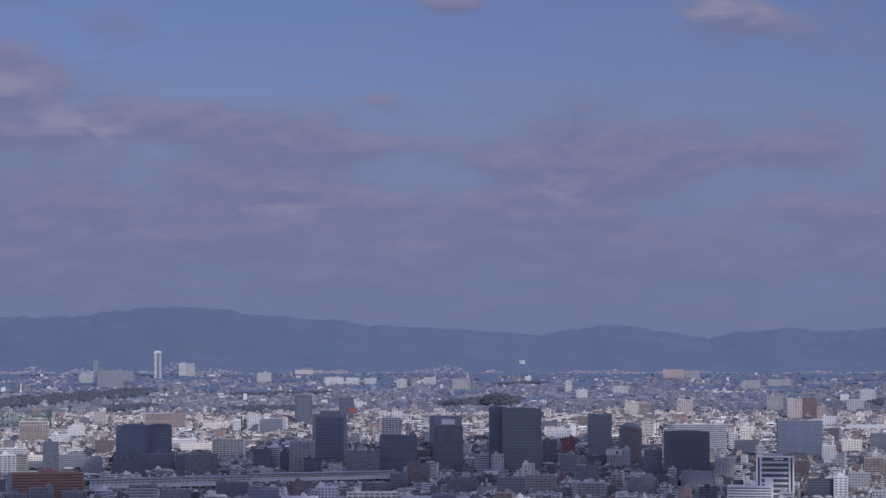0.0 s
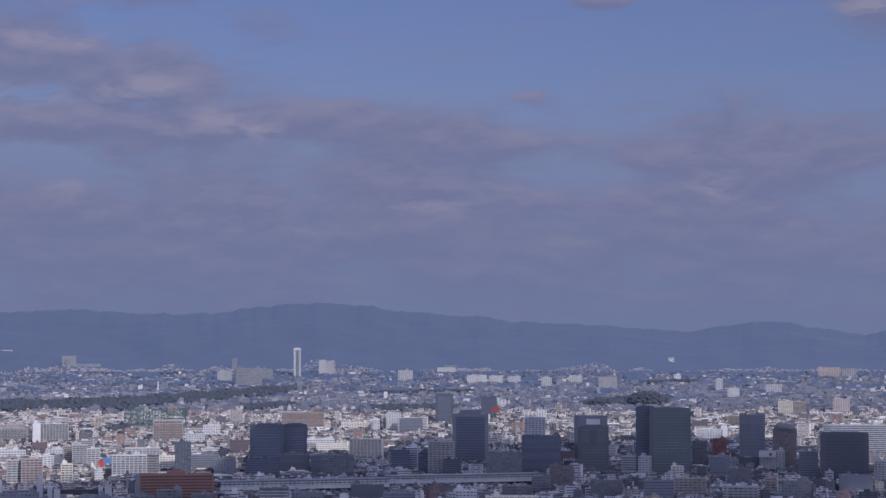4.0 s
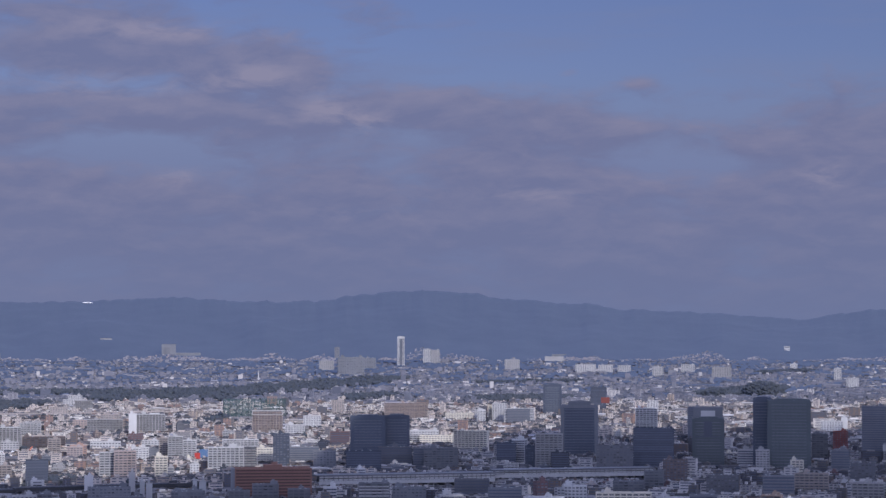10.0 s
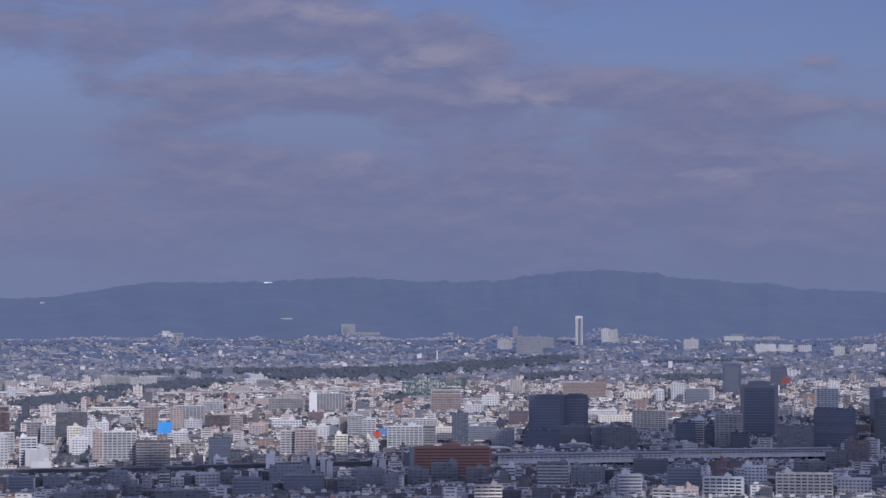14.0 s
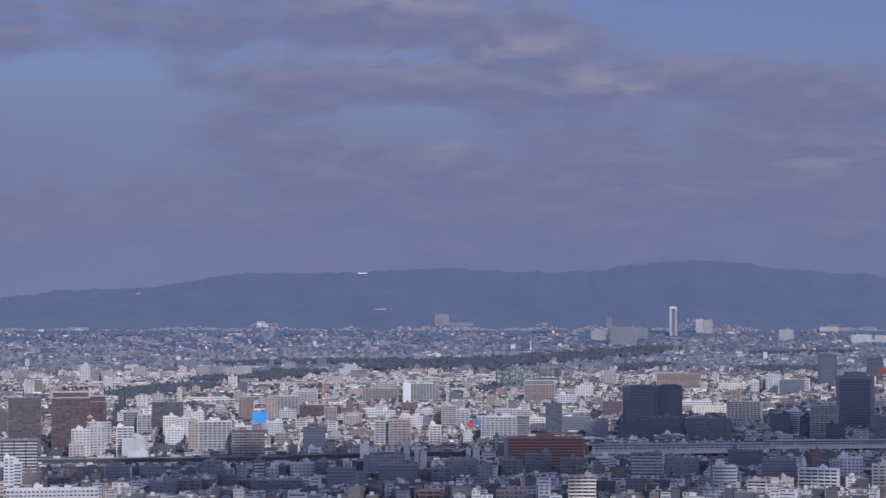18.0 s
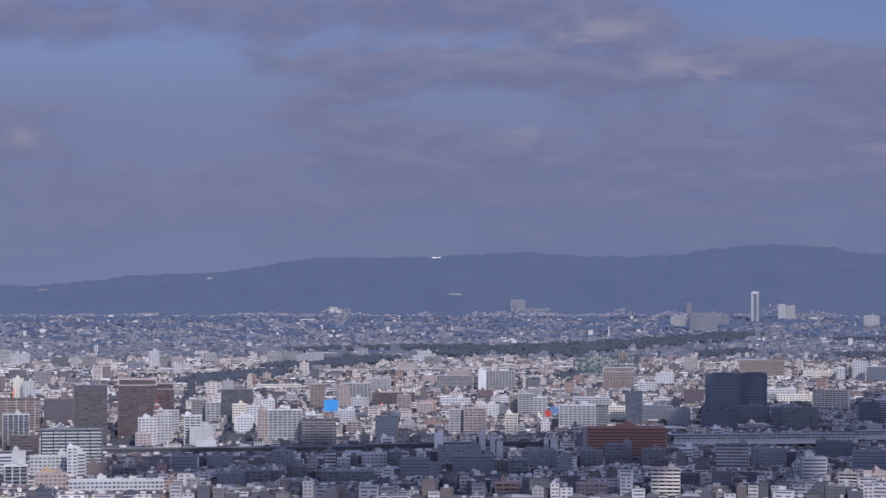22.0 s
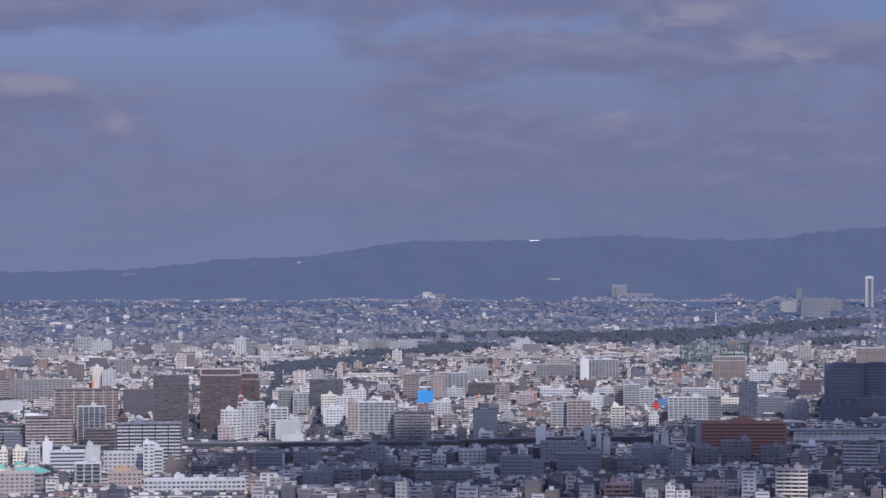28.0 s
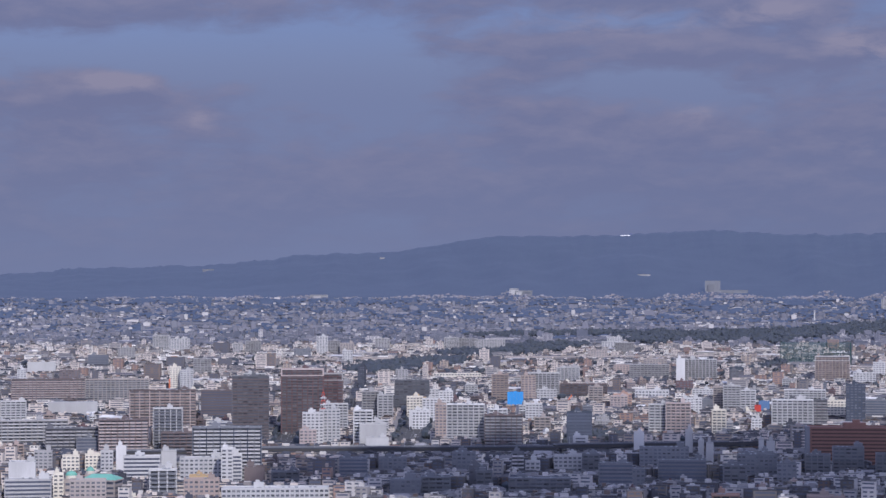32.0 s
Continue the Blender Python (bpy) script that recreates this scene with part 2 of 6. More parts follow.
# ---- building blocks ----
class Solid:
    """Collects closed solids into one mesh."""

    def __init__(self):
        self.v, self.f, self.m = [], [], []

    def box(self, x0, x1, y0, y1, z0, z1, mat=0):
        k = len(self.v)
        self.v += [(x0, y0, z0), (x1, y0, z0), (x1, y1, z0), (x0, y1, z0), (x0, y0, z1), (x1, y0, z1), (x1, y1, z1), (x0, y1, z1)]
        self.f += [(k, k + 3, k + 2, k + 1), (k + 4, k + 5, k + 6, k + 7), (k, k + 1, k + 5, k + 4),
                   (k + 1, k + 2, k + 6, k + 5), (k + 2, k + 3, k + 7, k + 6), (k + 3, k, k + 4, k + 7)]
        self.m += [mat] * 6
        return self

    def plate(self, x0, x1, y, z0, z1, mat=0):
        """A thin upright pane that stands proud of a wall on its near side."""
        k = len(self.v)
        self.v += [(x0, y, z0), (x1, y, z0), (x1, y, z1), (x0, y, z1), (x0, y + 0.15, z0), (x1, y + 0.15, z0), (x1, y + 0.15, z1), (x0, y + 0.15, z1)]
        self.f += [(k, k + 1, k + 2, k + 3), (k + 3, k + 2, k + 6, k + 7), (k, k + 4, k + 5, k + 1)]
        self.m += [mat] * 3
        return self

    def hip(self, x0, x1, y0, y1, z0, z1, ridge=0.5, mat=0):
        """A roof with a ridge along x; ridge 1 makes gables, 0 a pyramid."""
        k = len(self.v)
        ym, half = (y0 + y1) / 2, (x1 - x0) / 2 * ridge
        xm = (x0 + x1) / 2
        self.v += [(x0, y0, z0), (x1, y0, z0), (x1, y1, z0), (x0, y1, z0), (xm - half, ym, z1), (xm + half, ym, z1)]
        self.f += [(k, k + 3, k + 2, k + 1), (k, k + 1, k + 5, k + 4), (k + 2, k + 3, k + 4, k + 5), (k + 1, k + 2, k + 5), (k + 3, k, k + 4)]
        self.m += [mat] * 5
        return self

    def tube(self, x, y, z0, z1, r0, r1, sides=8, mat=0):
        k = len(self.v)
        for z, r in ((z0, r0), (z1, r1)):
            self.v += [(x + r * math.cos(2 * math.pi * i / sides), y + r * math.sin(2 * math.pi * i / sides), z) for i in range(sides)]
        self.f += [(k + i, k + (i + 1) % sides, k + sides + (i + 1) % sides, k + sides + i) for i in range(sides)]
        self.f += [tuple(k + sides - 1 - i for i in range(sides)), tuple(k + sides + i for i in range(sides))]
        self.m += [mat] * (sides + 2)
        return self

    def dome(self, x, y, z, r, high, sides=10, rings=4, mat=0):
        k = len(self.v)
        for j in range(rings):
            a = math.pi / 2 * j / rings
            self.v += [(x + r * math.cos(a) * math.cos(2 * math.pi * i / sides), y + r * math.cos(a) * math.sin(2 * math.pi * i / sides), z + high * math.sin(a)) for i in range(sides)]
        self.v.append((x, y, z + high))
        for j in range(rings - 1):
            b = k + j * sides
            self.f += [(b + i, b + (i + 1) % sides, b + sides + (i + 1) % sides, b + sides + i) for i in range(sides)]
        b = k + (rings - 1) * sides
        self.f += [(b + i, b + (i + 1) % sides, k + rings * sides) for i in range(sides)]
        self.m += [mat] * (sides * rings)
        return self

    def mesh(self, name, mats):
        me = bpy.data.meshes.new(name)
        me.from_pydata(self.v, [], self.f)
        for m in mats if isinstance(mats, (list, tuple)) else [mats]:
            me.materials.append(m)
        me.polygons.foreach_set("material_index", self.m)
        return me


def part(name, solid, mats, parent, label=""):
    ob = new(name, solid.mesh(name, mats))
    ob.parent = parent
    return tagged(ob, label)


def thing(name, x, y, label, category, group="", turn=0.0, z=None):
    """An empty at the base of a thing that faces the middle of the bay, plus its turn."""
    ob = new(name)
    ob.matrix_world = spot(x, y, turn, z)
    return tagged(ob, label, category, group)


# ---- the lie of the land ----
FOCAL, NEAR_N = 3900.0, 352.0
FLAT_TO = EYE_HEIGHT * FOCAL / NEAR_N
RISE = FLAT_TO / NEAR_N


def plain(d):
    """Height of the plain d metres out: level at first, then raised to fit the camera's view, up to the foot of the
    hills.
    """
    if d <= FLAT_TO:
        return 0.0
    k = (math.sqrt(RISE * RISE + 0.006 * (d - FLAT_TO)) - RISE) / 0.003
    return EYE_HEIGHT - d * (NEAR_N - k) / FOCAL


def rising(az):
    """1 in front, 0 to the sides and behind."""
    s = min(1.0, max(0.0, (40.0 - abs(az)) / 14.0))
    return s * s * (3 - 2 * s)


def ground_z(x, y):
    d = math.hypot(x, y)
    return plain(min(d, 3701.0)) * rising(math.degrees(math.atan2(x, y)))


def spot(x, y, turn=0.0, z=None):
    return pose(x, y, ground_z(x, y) if z is None else z, 0, 0, -math.degrees(math.atan2(x, y)) + turn)


HILL_FOOT, HILL_RIDGE = 3690.0, 4380.0
# azimuth, height over the eye in thousandths of the distance, half width in degrees
RIDGE_LOW = -4.0
PEAKS = [(-27, -4.4, 1.9), (-25, 5.7, 1.9), (-23, 0.7, 1.9), (-21, 1.4, 1.9), (-19, 4.0, 1.9), (-17, 4.0, 1.9), (-15, 4.6, 1.9), (-13, 8.1, 1.9), (-11, 6.8, 1.9), (-9, 12.9, 1.9), (-7, 11.3, 1.9), (-5, 12.5, 1.9), (-3, 13.8, 1.9), (-1, 10.8, 1.9), (1, 13.2, 1.9), (3, 16.7, 1.9), (5, 12.5, 1.9), (7, 11.8, 1.9), (9, 8.8, 1.9), (11, 9.6, 1.9), (13, 5.0, 1.9), (15, 14.0, 1.9), (17, 2.8, 1.9), (19, 11.7, 1.9), (21, 5.9, 1.9), (23, 12.7, 1.9), (25, 6.1, 1.9), (27, 10.8, 1.9)]


def ridge(az):
    """Height of the crest in thousandths of its distance."""
    v = RIDGE_LOW
    for a, high, wide in PEAKS:
        v += high * math.exp(-((az - a) / wide) ** 2)
    return v


def build_ground():
    angles = [i * 0.5 for i in range(-52, 53)] + [i * 6.0 for i in range(5, 56)]
    rings = [0.0001, 400, 900, 1400, 1700] + [1850 + 50 * i for i in range(37)] + [3705]
    v = [(d * math.sin(radians(a)), d * math.cos(radians(a)), ground_z(d * math.sin(radians(a)), d * math.cos(radians(a)))) for d in rings for a in angles]
    w, f = len(angles), []
    for j in range(len(rings) - 1):
        for i in range(w):
            f.append((j * w + i, j * w + (i + 1) % w, (j + 1) * w + (i + 1) % w, (j + 1) * w + i)[::-1])
    # the level plain beyond, to the sides and behind
    me = bpy.data.meshes.new("ground")
    me.from_pydata(v, [], f)
    me.materials.append(material("city_ground", rgb(122, 120, 123), 0.95, stain=0.5, grain=0.4, size=2.0))
    return tagged(new("ground", me), "grey asphalt and bare plots of the city plain", "ground", kind="structure")


def hill_point(az, s):
    """A point of the hillside: s runs from 0 at its foot to 1 at the crest."""
    d = HILL_FOOT + (HILL_RIDGE - HILL_FOOT) * s
    low = plain(3690.0) * rising(az)
    top = EYE_HEIGHT + HILL_RIDGE * ridge(az) / 1000
    x, y = d * math.sin(radians(az)), d * math.cos(radians(az))
    lump = noise.fractal(Vector((x / 260, y / 260, 3.0)), 0.9, 2.0, 5)
    spur = noise.noise(Vector((az * 0.9, s * 1.2, 1.0)))
    crest = noise.noise(Vector((az * 1.3, s, 7))) * 5.0 + noise.noise(Vector((az * 4, s, 9))) * 3.4 + noise.noise(Vector((az * 13, s * 3, 2))) * 1.8
    return x, y, low + (top - low) * s ** (0.95 + 0.35 * spur) + lump * 5 * math.sin(math.pi * min(1, s * 1.02)) ** 0.8 + crest * s


def on_hill(az, rise):
    """The place on the hillside seen from the plain's middle at this height, in thousandths of the distance."""
    for i in range(400):
        x, y, z = hill_point(az, i / 399)
        if (z - EYE_HEIGHT) / math.hypot(x, y) * 1000 >= rise:
            break
    return x, y, z


def build_hills():
    mat = material("hazy_hillside", rgb(40, 46, 48), 0.95, stain=0.75, grain=0.6, size=4.0)
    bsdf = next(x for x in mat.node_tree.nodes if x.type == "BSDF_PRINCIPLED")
    # far backdrop: haze is put into the hillside as a blue glow
    bsdf.inputs["Emission Color"].default_value = HAZE_GLOW
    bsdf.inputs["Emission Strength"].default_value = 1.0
    nu, nv = 700, 40
    v, f = [], []
    for j in range(nv):
        for i in range(nu):
            x, y, z = hill_point(-27 + 54 * i / (nu - 1), j / (nv - 1))
            v.append((x, y, z - (3 if j == 0 else 0)))
    for i in range(nu):                      # the far side falls away
        az = -27 + 54 * i / (nu - 1)
        d = HILL_RIDGE + 160
        v.append((d * math.sin(radians(az)), d * math.cos(radians(az)), 60.0))
    for j in range(nv):
        f += [(j * nu + i, j * nu + i + 1, (j + 1) * nu + i + 1, (j + 1) * nu + i) for i in range(nu - 1)]
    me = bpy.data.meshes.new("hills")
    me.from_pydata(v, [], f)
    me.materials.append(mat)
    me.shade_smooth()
    return tagged(new("backdrop_hills", me), "long wooded mountain ridge, its blue haze put in as a glow", "mountains", kind="structure")


HAZE_GLOW = (0.044, 0.066, 0.16, 1)
build_ground()
build_hills()


# ---- unseen clouds added over the plain to cast shade across the districts ----
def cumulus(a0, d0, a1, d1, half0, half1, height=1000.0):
    """A long flat-based cloud, added out of view so that its shade falls between two points of the plain, given by
    azimuth and distance.
    """
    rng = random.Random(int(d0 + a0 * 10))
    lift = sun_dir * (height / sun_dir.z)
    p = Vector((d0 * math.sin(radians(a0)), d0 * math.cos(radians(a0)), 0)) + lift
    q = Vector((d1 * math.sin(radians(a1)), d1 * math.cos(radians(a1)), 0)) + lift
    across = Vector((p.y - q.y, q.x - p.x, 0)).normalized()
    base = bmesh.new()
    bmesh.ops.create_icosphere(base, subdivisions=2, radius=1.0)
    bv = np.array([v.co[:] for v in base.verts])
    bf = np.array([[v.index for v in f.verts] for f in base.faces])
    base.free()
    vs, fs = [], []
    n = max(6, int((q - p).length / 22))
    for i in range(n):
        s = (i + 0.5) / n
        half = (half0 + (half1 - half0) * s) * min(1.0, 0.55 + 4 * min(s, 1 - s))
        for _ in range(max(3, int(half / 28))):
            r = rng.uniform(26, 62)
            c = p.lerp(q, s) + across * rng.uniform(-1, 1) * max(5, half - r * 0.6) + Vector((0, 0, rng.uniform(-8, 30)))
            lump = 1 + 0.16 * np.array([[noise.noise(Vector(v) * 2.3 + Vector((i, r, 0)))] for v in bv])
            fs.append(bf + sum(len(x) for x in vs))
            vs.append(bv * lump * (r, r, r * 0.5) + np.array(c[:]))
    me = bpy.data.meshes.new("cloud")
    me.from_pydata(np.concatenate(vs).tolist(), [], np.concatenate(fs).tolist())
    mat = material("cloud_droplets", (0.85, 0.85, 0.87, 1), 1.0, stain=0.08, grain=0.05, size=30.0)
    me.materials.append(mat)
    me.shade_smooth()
    return tagged(new("cloud", me), "grey-white flat-based cumulus cloud, unseen, added to shade the plain", "cloud", "cumulus clouds")


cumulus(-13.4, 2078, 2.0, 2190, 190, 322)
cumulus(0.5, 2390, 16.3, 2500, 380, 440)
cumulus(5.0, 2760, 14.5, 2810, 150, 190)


# ---- buildings ----
TAKEN = []


def claim(x, y, w, d, h):
    """Notes the ground that a building takes, so that the streets of small houses keep clear of it."""
    r = math.hypot(x, y)
    TAKEN.append((math.atan2(x, y), (w / 2 + 2) / r, r, d, (ground_z(x, y) - EYE_HEIGHT) / r, (ground_z(x, y) + h - EYE_HEIGHT) / r))


STREET_TREES = []


def motor_car(x, y, z, along, colour, van):
    """A car or van on the road, facing along it."""
    ob = new("van" if van else "car")
    ob.matrix_world = pose(x, y, z, 0, 0, along)
    tagged(ob, "%s %s on the asphalt avenue" % (PAINT[colour][0].replace(" tiled", ""), "delivery van" if van else "saloon car"), "van" if van else "car", "cars on the avenue")
    long, tall = (5.0, 2.1) if van else (4.4, 0.85)
    part("body", Solid().box(-long / 2, long / 2, -0.9, 0.9, 0.35, 0.35 + tall * (0.9 if van else 0.8)), paint(colour), ob)
    if not van:
        k = Solid().box(-1.2, 1.3, -0.8, 0.8, 0.35 + tall * 0.8, 1.5)
        part("cabin", k, GLASS, ob)
    else:
        part("windscreen", Solid().box(long / 2 - 0.05, long / 2 + 0.05, -0.8, 0.8, 1.2, 1.9), GLASS, ob)
    for px in (-long * 0.32, long * 0.32):
        for py in (-0.85, 0.85):
            part("wheel", Solid().box(px - 0.32, px + 0.32, py - 0.12, py + 0.12, 0.0, 0.64), paint("charcoal"), ob)


def avenue(x0, y0, x1, y1, wide):
    """A broad street that runs away between the blocks: asphalt, kerbs and lane lines."""
    a, b = Vector((x0, y0, 0)), Vector((x1, y1, 0))
    n = 12
    ways = [a.lerp(b, i / n) for i in range(n + 1)]
    side = Vector((a.y - b.y, b.x - a.x, 0)).normalized()
    v, f = [], []
    for p in ways:
        z = ground_z(p.x, p.y) + 0.3
        for s in (-1, 1):
            q = p + side * s * wide / 2
            v.append((q.x, q.y, z))
    f = [(2 * i, 2 * i + 1, 2 * i + 3, 2 * i + 2) for i in range(n)]
    me = bpy.data.meshes.new("road")
    me.from_pydata(v, [], f)
    me.materials.append(material("asphalt", (0.06, 0.06, 0.065, 1), 0.9, stain=0.4, grain=0.3))
    road = tagged(new("road", me), "broad dark asphalt avenue between city blocks", "road", kind="structure")
    rng = random.Random(int(x0))
    along = math.degrees(math.atan2(b.y - a.y, b.x - a.x))
    for lane in (-0.22, 0.0, 0.22):
        line = Solid()
        for i in range(24):
            p = a.lerp(b, (i + 0.3) / 24) + side * lane * wide
            line.box(p.x - 0.3, p.x + 0.3, p.y - 2.0, p.y + 2.0, ground_z(p.x, p.y) + 0.31, ground_z(p.x, p.y) + 0.34)
        tagged(part("lane_marks", line, paint("white"), road, "white broken lane marks"), kind="stuff")
    for i in range(14):
        p = a.lerp(b, rng.random()) + side * rng.choice([-0.33, -0.12, 0.12, 0.33]) * wide
        motor_car(p.x, p.y, ground_z(p.x, p.y) + 0.3, along, rng.choice(["white", "lightgrey", "charcoal", "bluegrey", "white"]), rng.random() < 0.3)
    for k in (-1, 1):
        for i in range(11):
            p = a.lerp(b, (i + rng.random()) / 11) + side * k * wide * 0.47
            STREET_TREES.append((p.x, p.y, ground_z(p.x, p.y), rng.uniform(0.5, 0.9)))
    for p, q in zip(ways, ways[1:]):
        m = (p + q) / 2
        claim(m.x, m.y, wide, (q - p).length, 0.0)


def roof_gear(ob, w, d, h, rng, wall, sc=1.0):
    """Parapet, stair head and plant boxes on a flat roof, in the scale of the storeys."""
    s = Solid()
    t, up = 0.35 * sc, 0.9 * sc
    s.box(0, w, 0, t, h, h + up).box(0, w, d - t, d, h, h + up).box(0, t, t, d - t, h, h + up).box(w - t, w, t, d - t, h, h + up)
    part("parapet", shifted(s, -w / 2), wall, ob)
    hw, hd, hh = min(w * 0.4, rng.uniform(4, 8) * sc), min(d * 0.5, rng.uniform(4, 7) * sc), rng.uniform(2.6, 4.5) * sc
    x = rng.uniform(-w / 2 + 1, w / 2 - hw - 1) if w > hw + 2.5 else -hw / 2
    part("stair_head", Solid().box(x, x + hw, d * 0.4, d * 0.4 + hd, h, h + hh).box(x + hw * 0.2, x + hw * 0.6, d * 0.4 + 0.8 * sc, d * 0.4 + hd * 0.6, h + hh, h + hh + 1.6 * sc), wall, ob)
    if w > 14:
        s = Solid()
        for _ in range(int(w // 9) + 1):
            a = rng.uniform(-w / 2 + 1, w / 2 - 4)
            s.box(a, a + rng.uniform(1.2, 2.6) * sc, min(1.5, d * 0.2), min(3.5, d * 0.45), h, h + rng.uniform(1.0, 1.9) * sc)
        tagged(part("roof_units", s, STEEL, ob, "metal air conditioning units"), kind="stuff")


def shifted(solid, dx=0.0, dy=0.0, dz=0.0):
    solid.v = [(x + dx, y + dy, z + dz) for x, y, z in solid.v]
    return solid


def apartment(x, y, w, h, floors, wall="beige", rail="", d=0.0, turn=0.0, bay=5.6, name="apartment_building", words="", gear=True, ends=True, cap="", pier=""):
    """A slab of flats: deep balcony bands in front, walkways behind, party walls between the flats."""
    rng = random.Random(int(x * 7 + y * 13))
    d = d or max(9.0, min(16.0, w * 0.45))
    sc = h / floors / 3.05
    label = words or "%s apartment block of %d storeys with balcony bands" % (PAINT[wall][0], floors)
    ob = thing(name, x, y, label, "apartment building", "apartment blocks", turn)
    claim(x, y, w, d, h)
    wm, rm = paint(wall), paint(rail or wall)
    deep, fh = 1.6 * sc, h / floors
    body = Solid().box(-w / 2, w / 2, deep, d, -3, h)
    if ends:
        body.box(-w / 2, -w / 2 + 0.5 * sc, 0, deep, -3, h).box(w / 2 - 0.5 * sc, w / 2, 0, deep, -3, h)
    part("body", body, wm, ob)
    # recessed window wall behind the balconies
    glazing = Solid()
    bays = max(1, round(w / (bay * sc)))
    bw = (w - 1.2 * sc) / bays
    for k in range(floors):
        for b in range(bays):
            x0 = -w / 2 + 0.6 * sc + b * bw
            glazing.box(x0 + bw * 0.12, x0 + bw * 0.88, deep - 0.08, deep + 0.02, k * fh + 0.2 * sc, k * fh + 2.35 * sc)
    tagged(part("glazing", glazing, HOME_GLASS, ob, "dark balcony windows"), kind="stuff")
    for k in range(floors):
        z = k * fh
        part("balcony", Solid().box(-w / 2 + 0.5 * sc, w / 2 - 0.5 * sc, 0, deep, z - 0.22 * sc, z + 0.02).box(-w / 2 + 0.5 * sc, w / 2 - 0.5 * sc, 0.0, 0.16 * sc, z + 0.02, z + 1.05 * sc), rm, ob)
    fins = Solid()
    for b in range(1, bays):
        x0 = -w / 2 + 0.6 * sc + b * bw
        fins.box(x0 - 0.26 * sc, x0 + 0.26 * sc, -0.22, deep, 0, h)
    if bays > 1:
        tagged(part("balcony_divider", fins, wm, ob, "thin divider walls between balconies"), kind="stuff")
    part("top_slab", Solid().box(-w / 2, w / 2, -0.1, deep, h - 0.3 * sc, h), wm, ob)
    if cap:
        part("crown_frame", Solid().box(-w / 2, w / 2, -0.35, 0.3, h - 0.5 * sc, h + 1.2 * sc).box(-w / 2, w / 2, -0.35, 0.3, h - 2.3 * fh, h - 2.0 * fh)
             .box(-w / 2, -w / 2 + 1.4 * sc, -0.35, 0.3, h - 2 * fh, h - 0.5 * sc).box(w / 2 - 1.4 * sc, w / 2, -0.35, 0.3, h - 2 * fh, h - 0.5 * sc), paint(cap), ob, "pale frame round the top storeys")
    if pier:
        for b in range(0, bays + 1, 2):
            x0 = min(w / 2 - 0.9 * sc, max(-w / 2 + 0.9 * sc, -w / 2 + 0.6 * sc + b * bw))
            part("pier", Solid().box(x0 - 0.45 * sc, x0 + 0.45 * sc, -0.3, 0.3, -2, h), paint(pier), ob)
    # a few windows in the gable ends
    side = Solid()
    for k in range(floors):
        for s in (-1, 1):
            a = s * (w / 2 + 0.03)
            side.box(min(a, a - s * 0.1), max(a, a - s * 0.1), d * 0.45, d * 0.45 + 1.6 * sc, k * fh + 0.9 * sc, k * fh + 2.1 * sc)
    tagged(part("end_windows", side, GLASS, ob, "small windows in the gable ends"), kind="stuff")
    if gear:
        roof_gear(ob, w, d, h, rng, wm, min(1.0, h / floors / 3.05))
    return ob


def office(x, y, w, h, floors, wall="grey", pane="", d=0.0, turn=0.0, band=0.5, piers=0, name="office_building", words="", gear=True):
    """An office block with a ribbon of windows round every storey."""
    rng = random.Random(int(x * 5 + y * 11))
    d = d or max(10.0, min(26.0, w * 0.6))
    label = words or "%s office block with window ribbons on %d storeys" % (PAINT[wall][0], floors)
    ob = thing(name, x, y, label, "office building", "office blocks", turn)
    claim(x, y, w, d, h)
    wm, gm = paint(wall), BLUE_GLASS if pane == "blue" else GLASS
    part("body", Solid().box(-w / 2, w / 2, 0, d, -3, h), wm, ob)
    fh = h / floors
    for k in range(floors):
        z = k * fh + fh * (0.5 - band / 2)
        e = 0.06
        part("window_band", Solid().box(-w / 2 + 0.6, w / 2 - 0.6, -e, 0.2, z, z + fh * band).box(w / 2 - 0.2, w / 2 + e, 0.8, d - 0.8, z, z + fh * band)
             .box(-w / 2 - e, -w / 2 + 0.2, 0.8, d - 0.8, z, z + fh * band), gm, ob)
    if piers:
        for i in range(piers + 1):
            a = -w / 2 + 0.3 + (w - 0.6) * i / piers
            part("pier", Solid().box(a - 0.3, a + 0.3, -0.3, 0.1, -1, h), wm, ob)
    if gear:
        roof_gear(ob, w, d, h, rng, wm, min(1.0, h / floors / 3.05))
    return ob


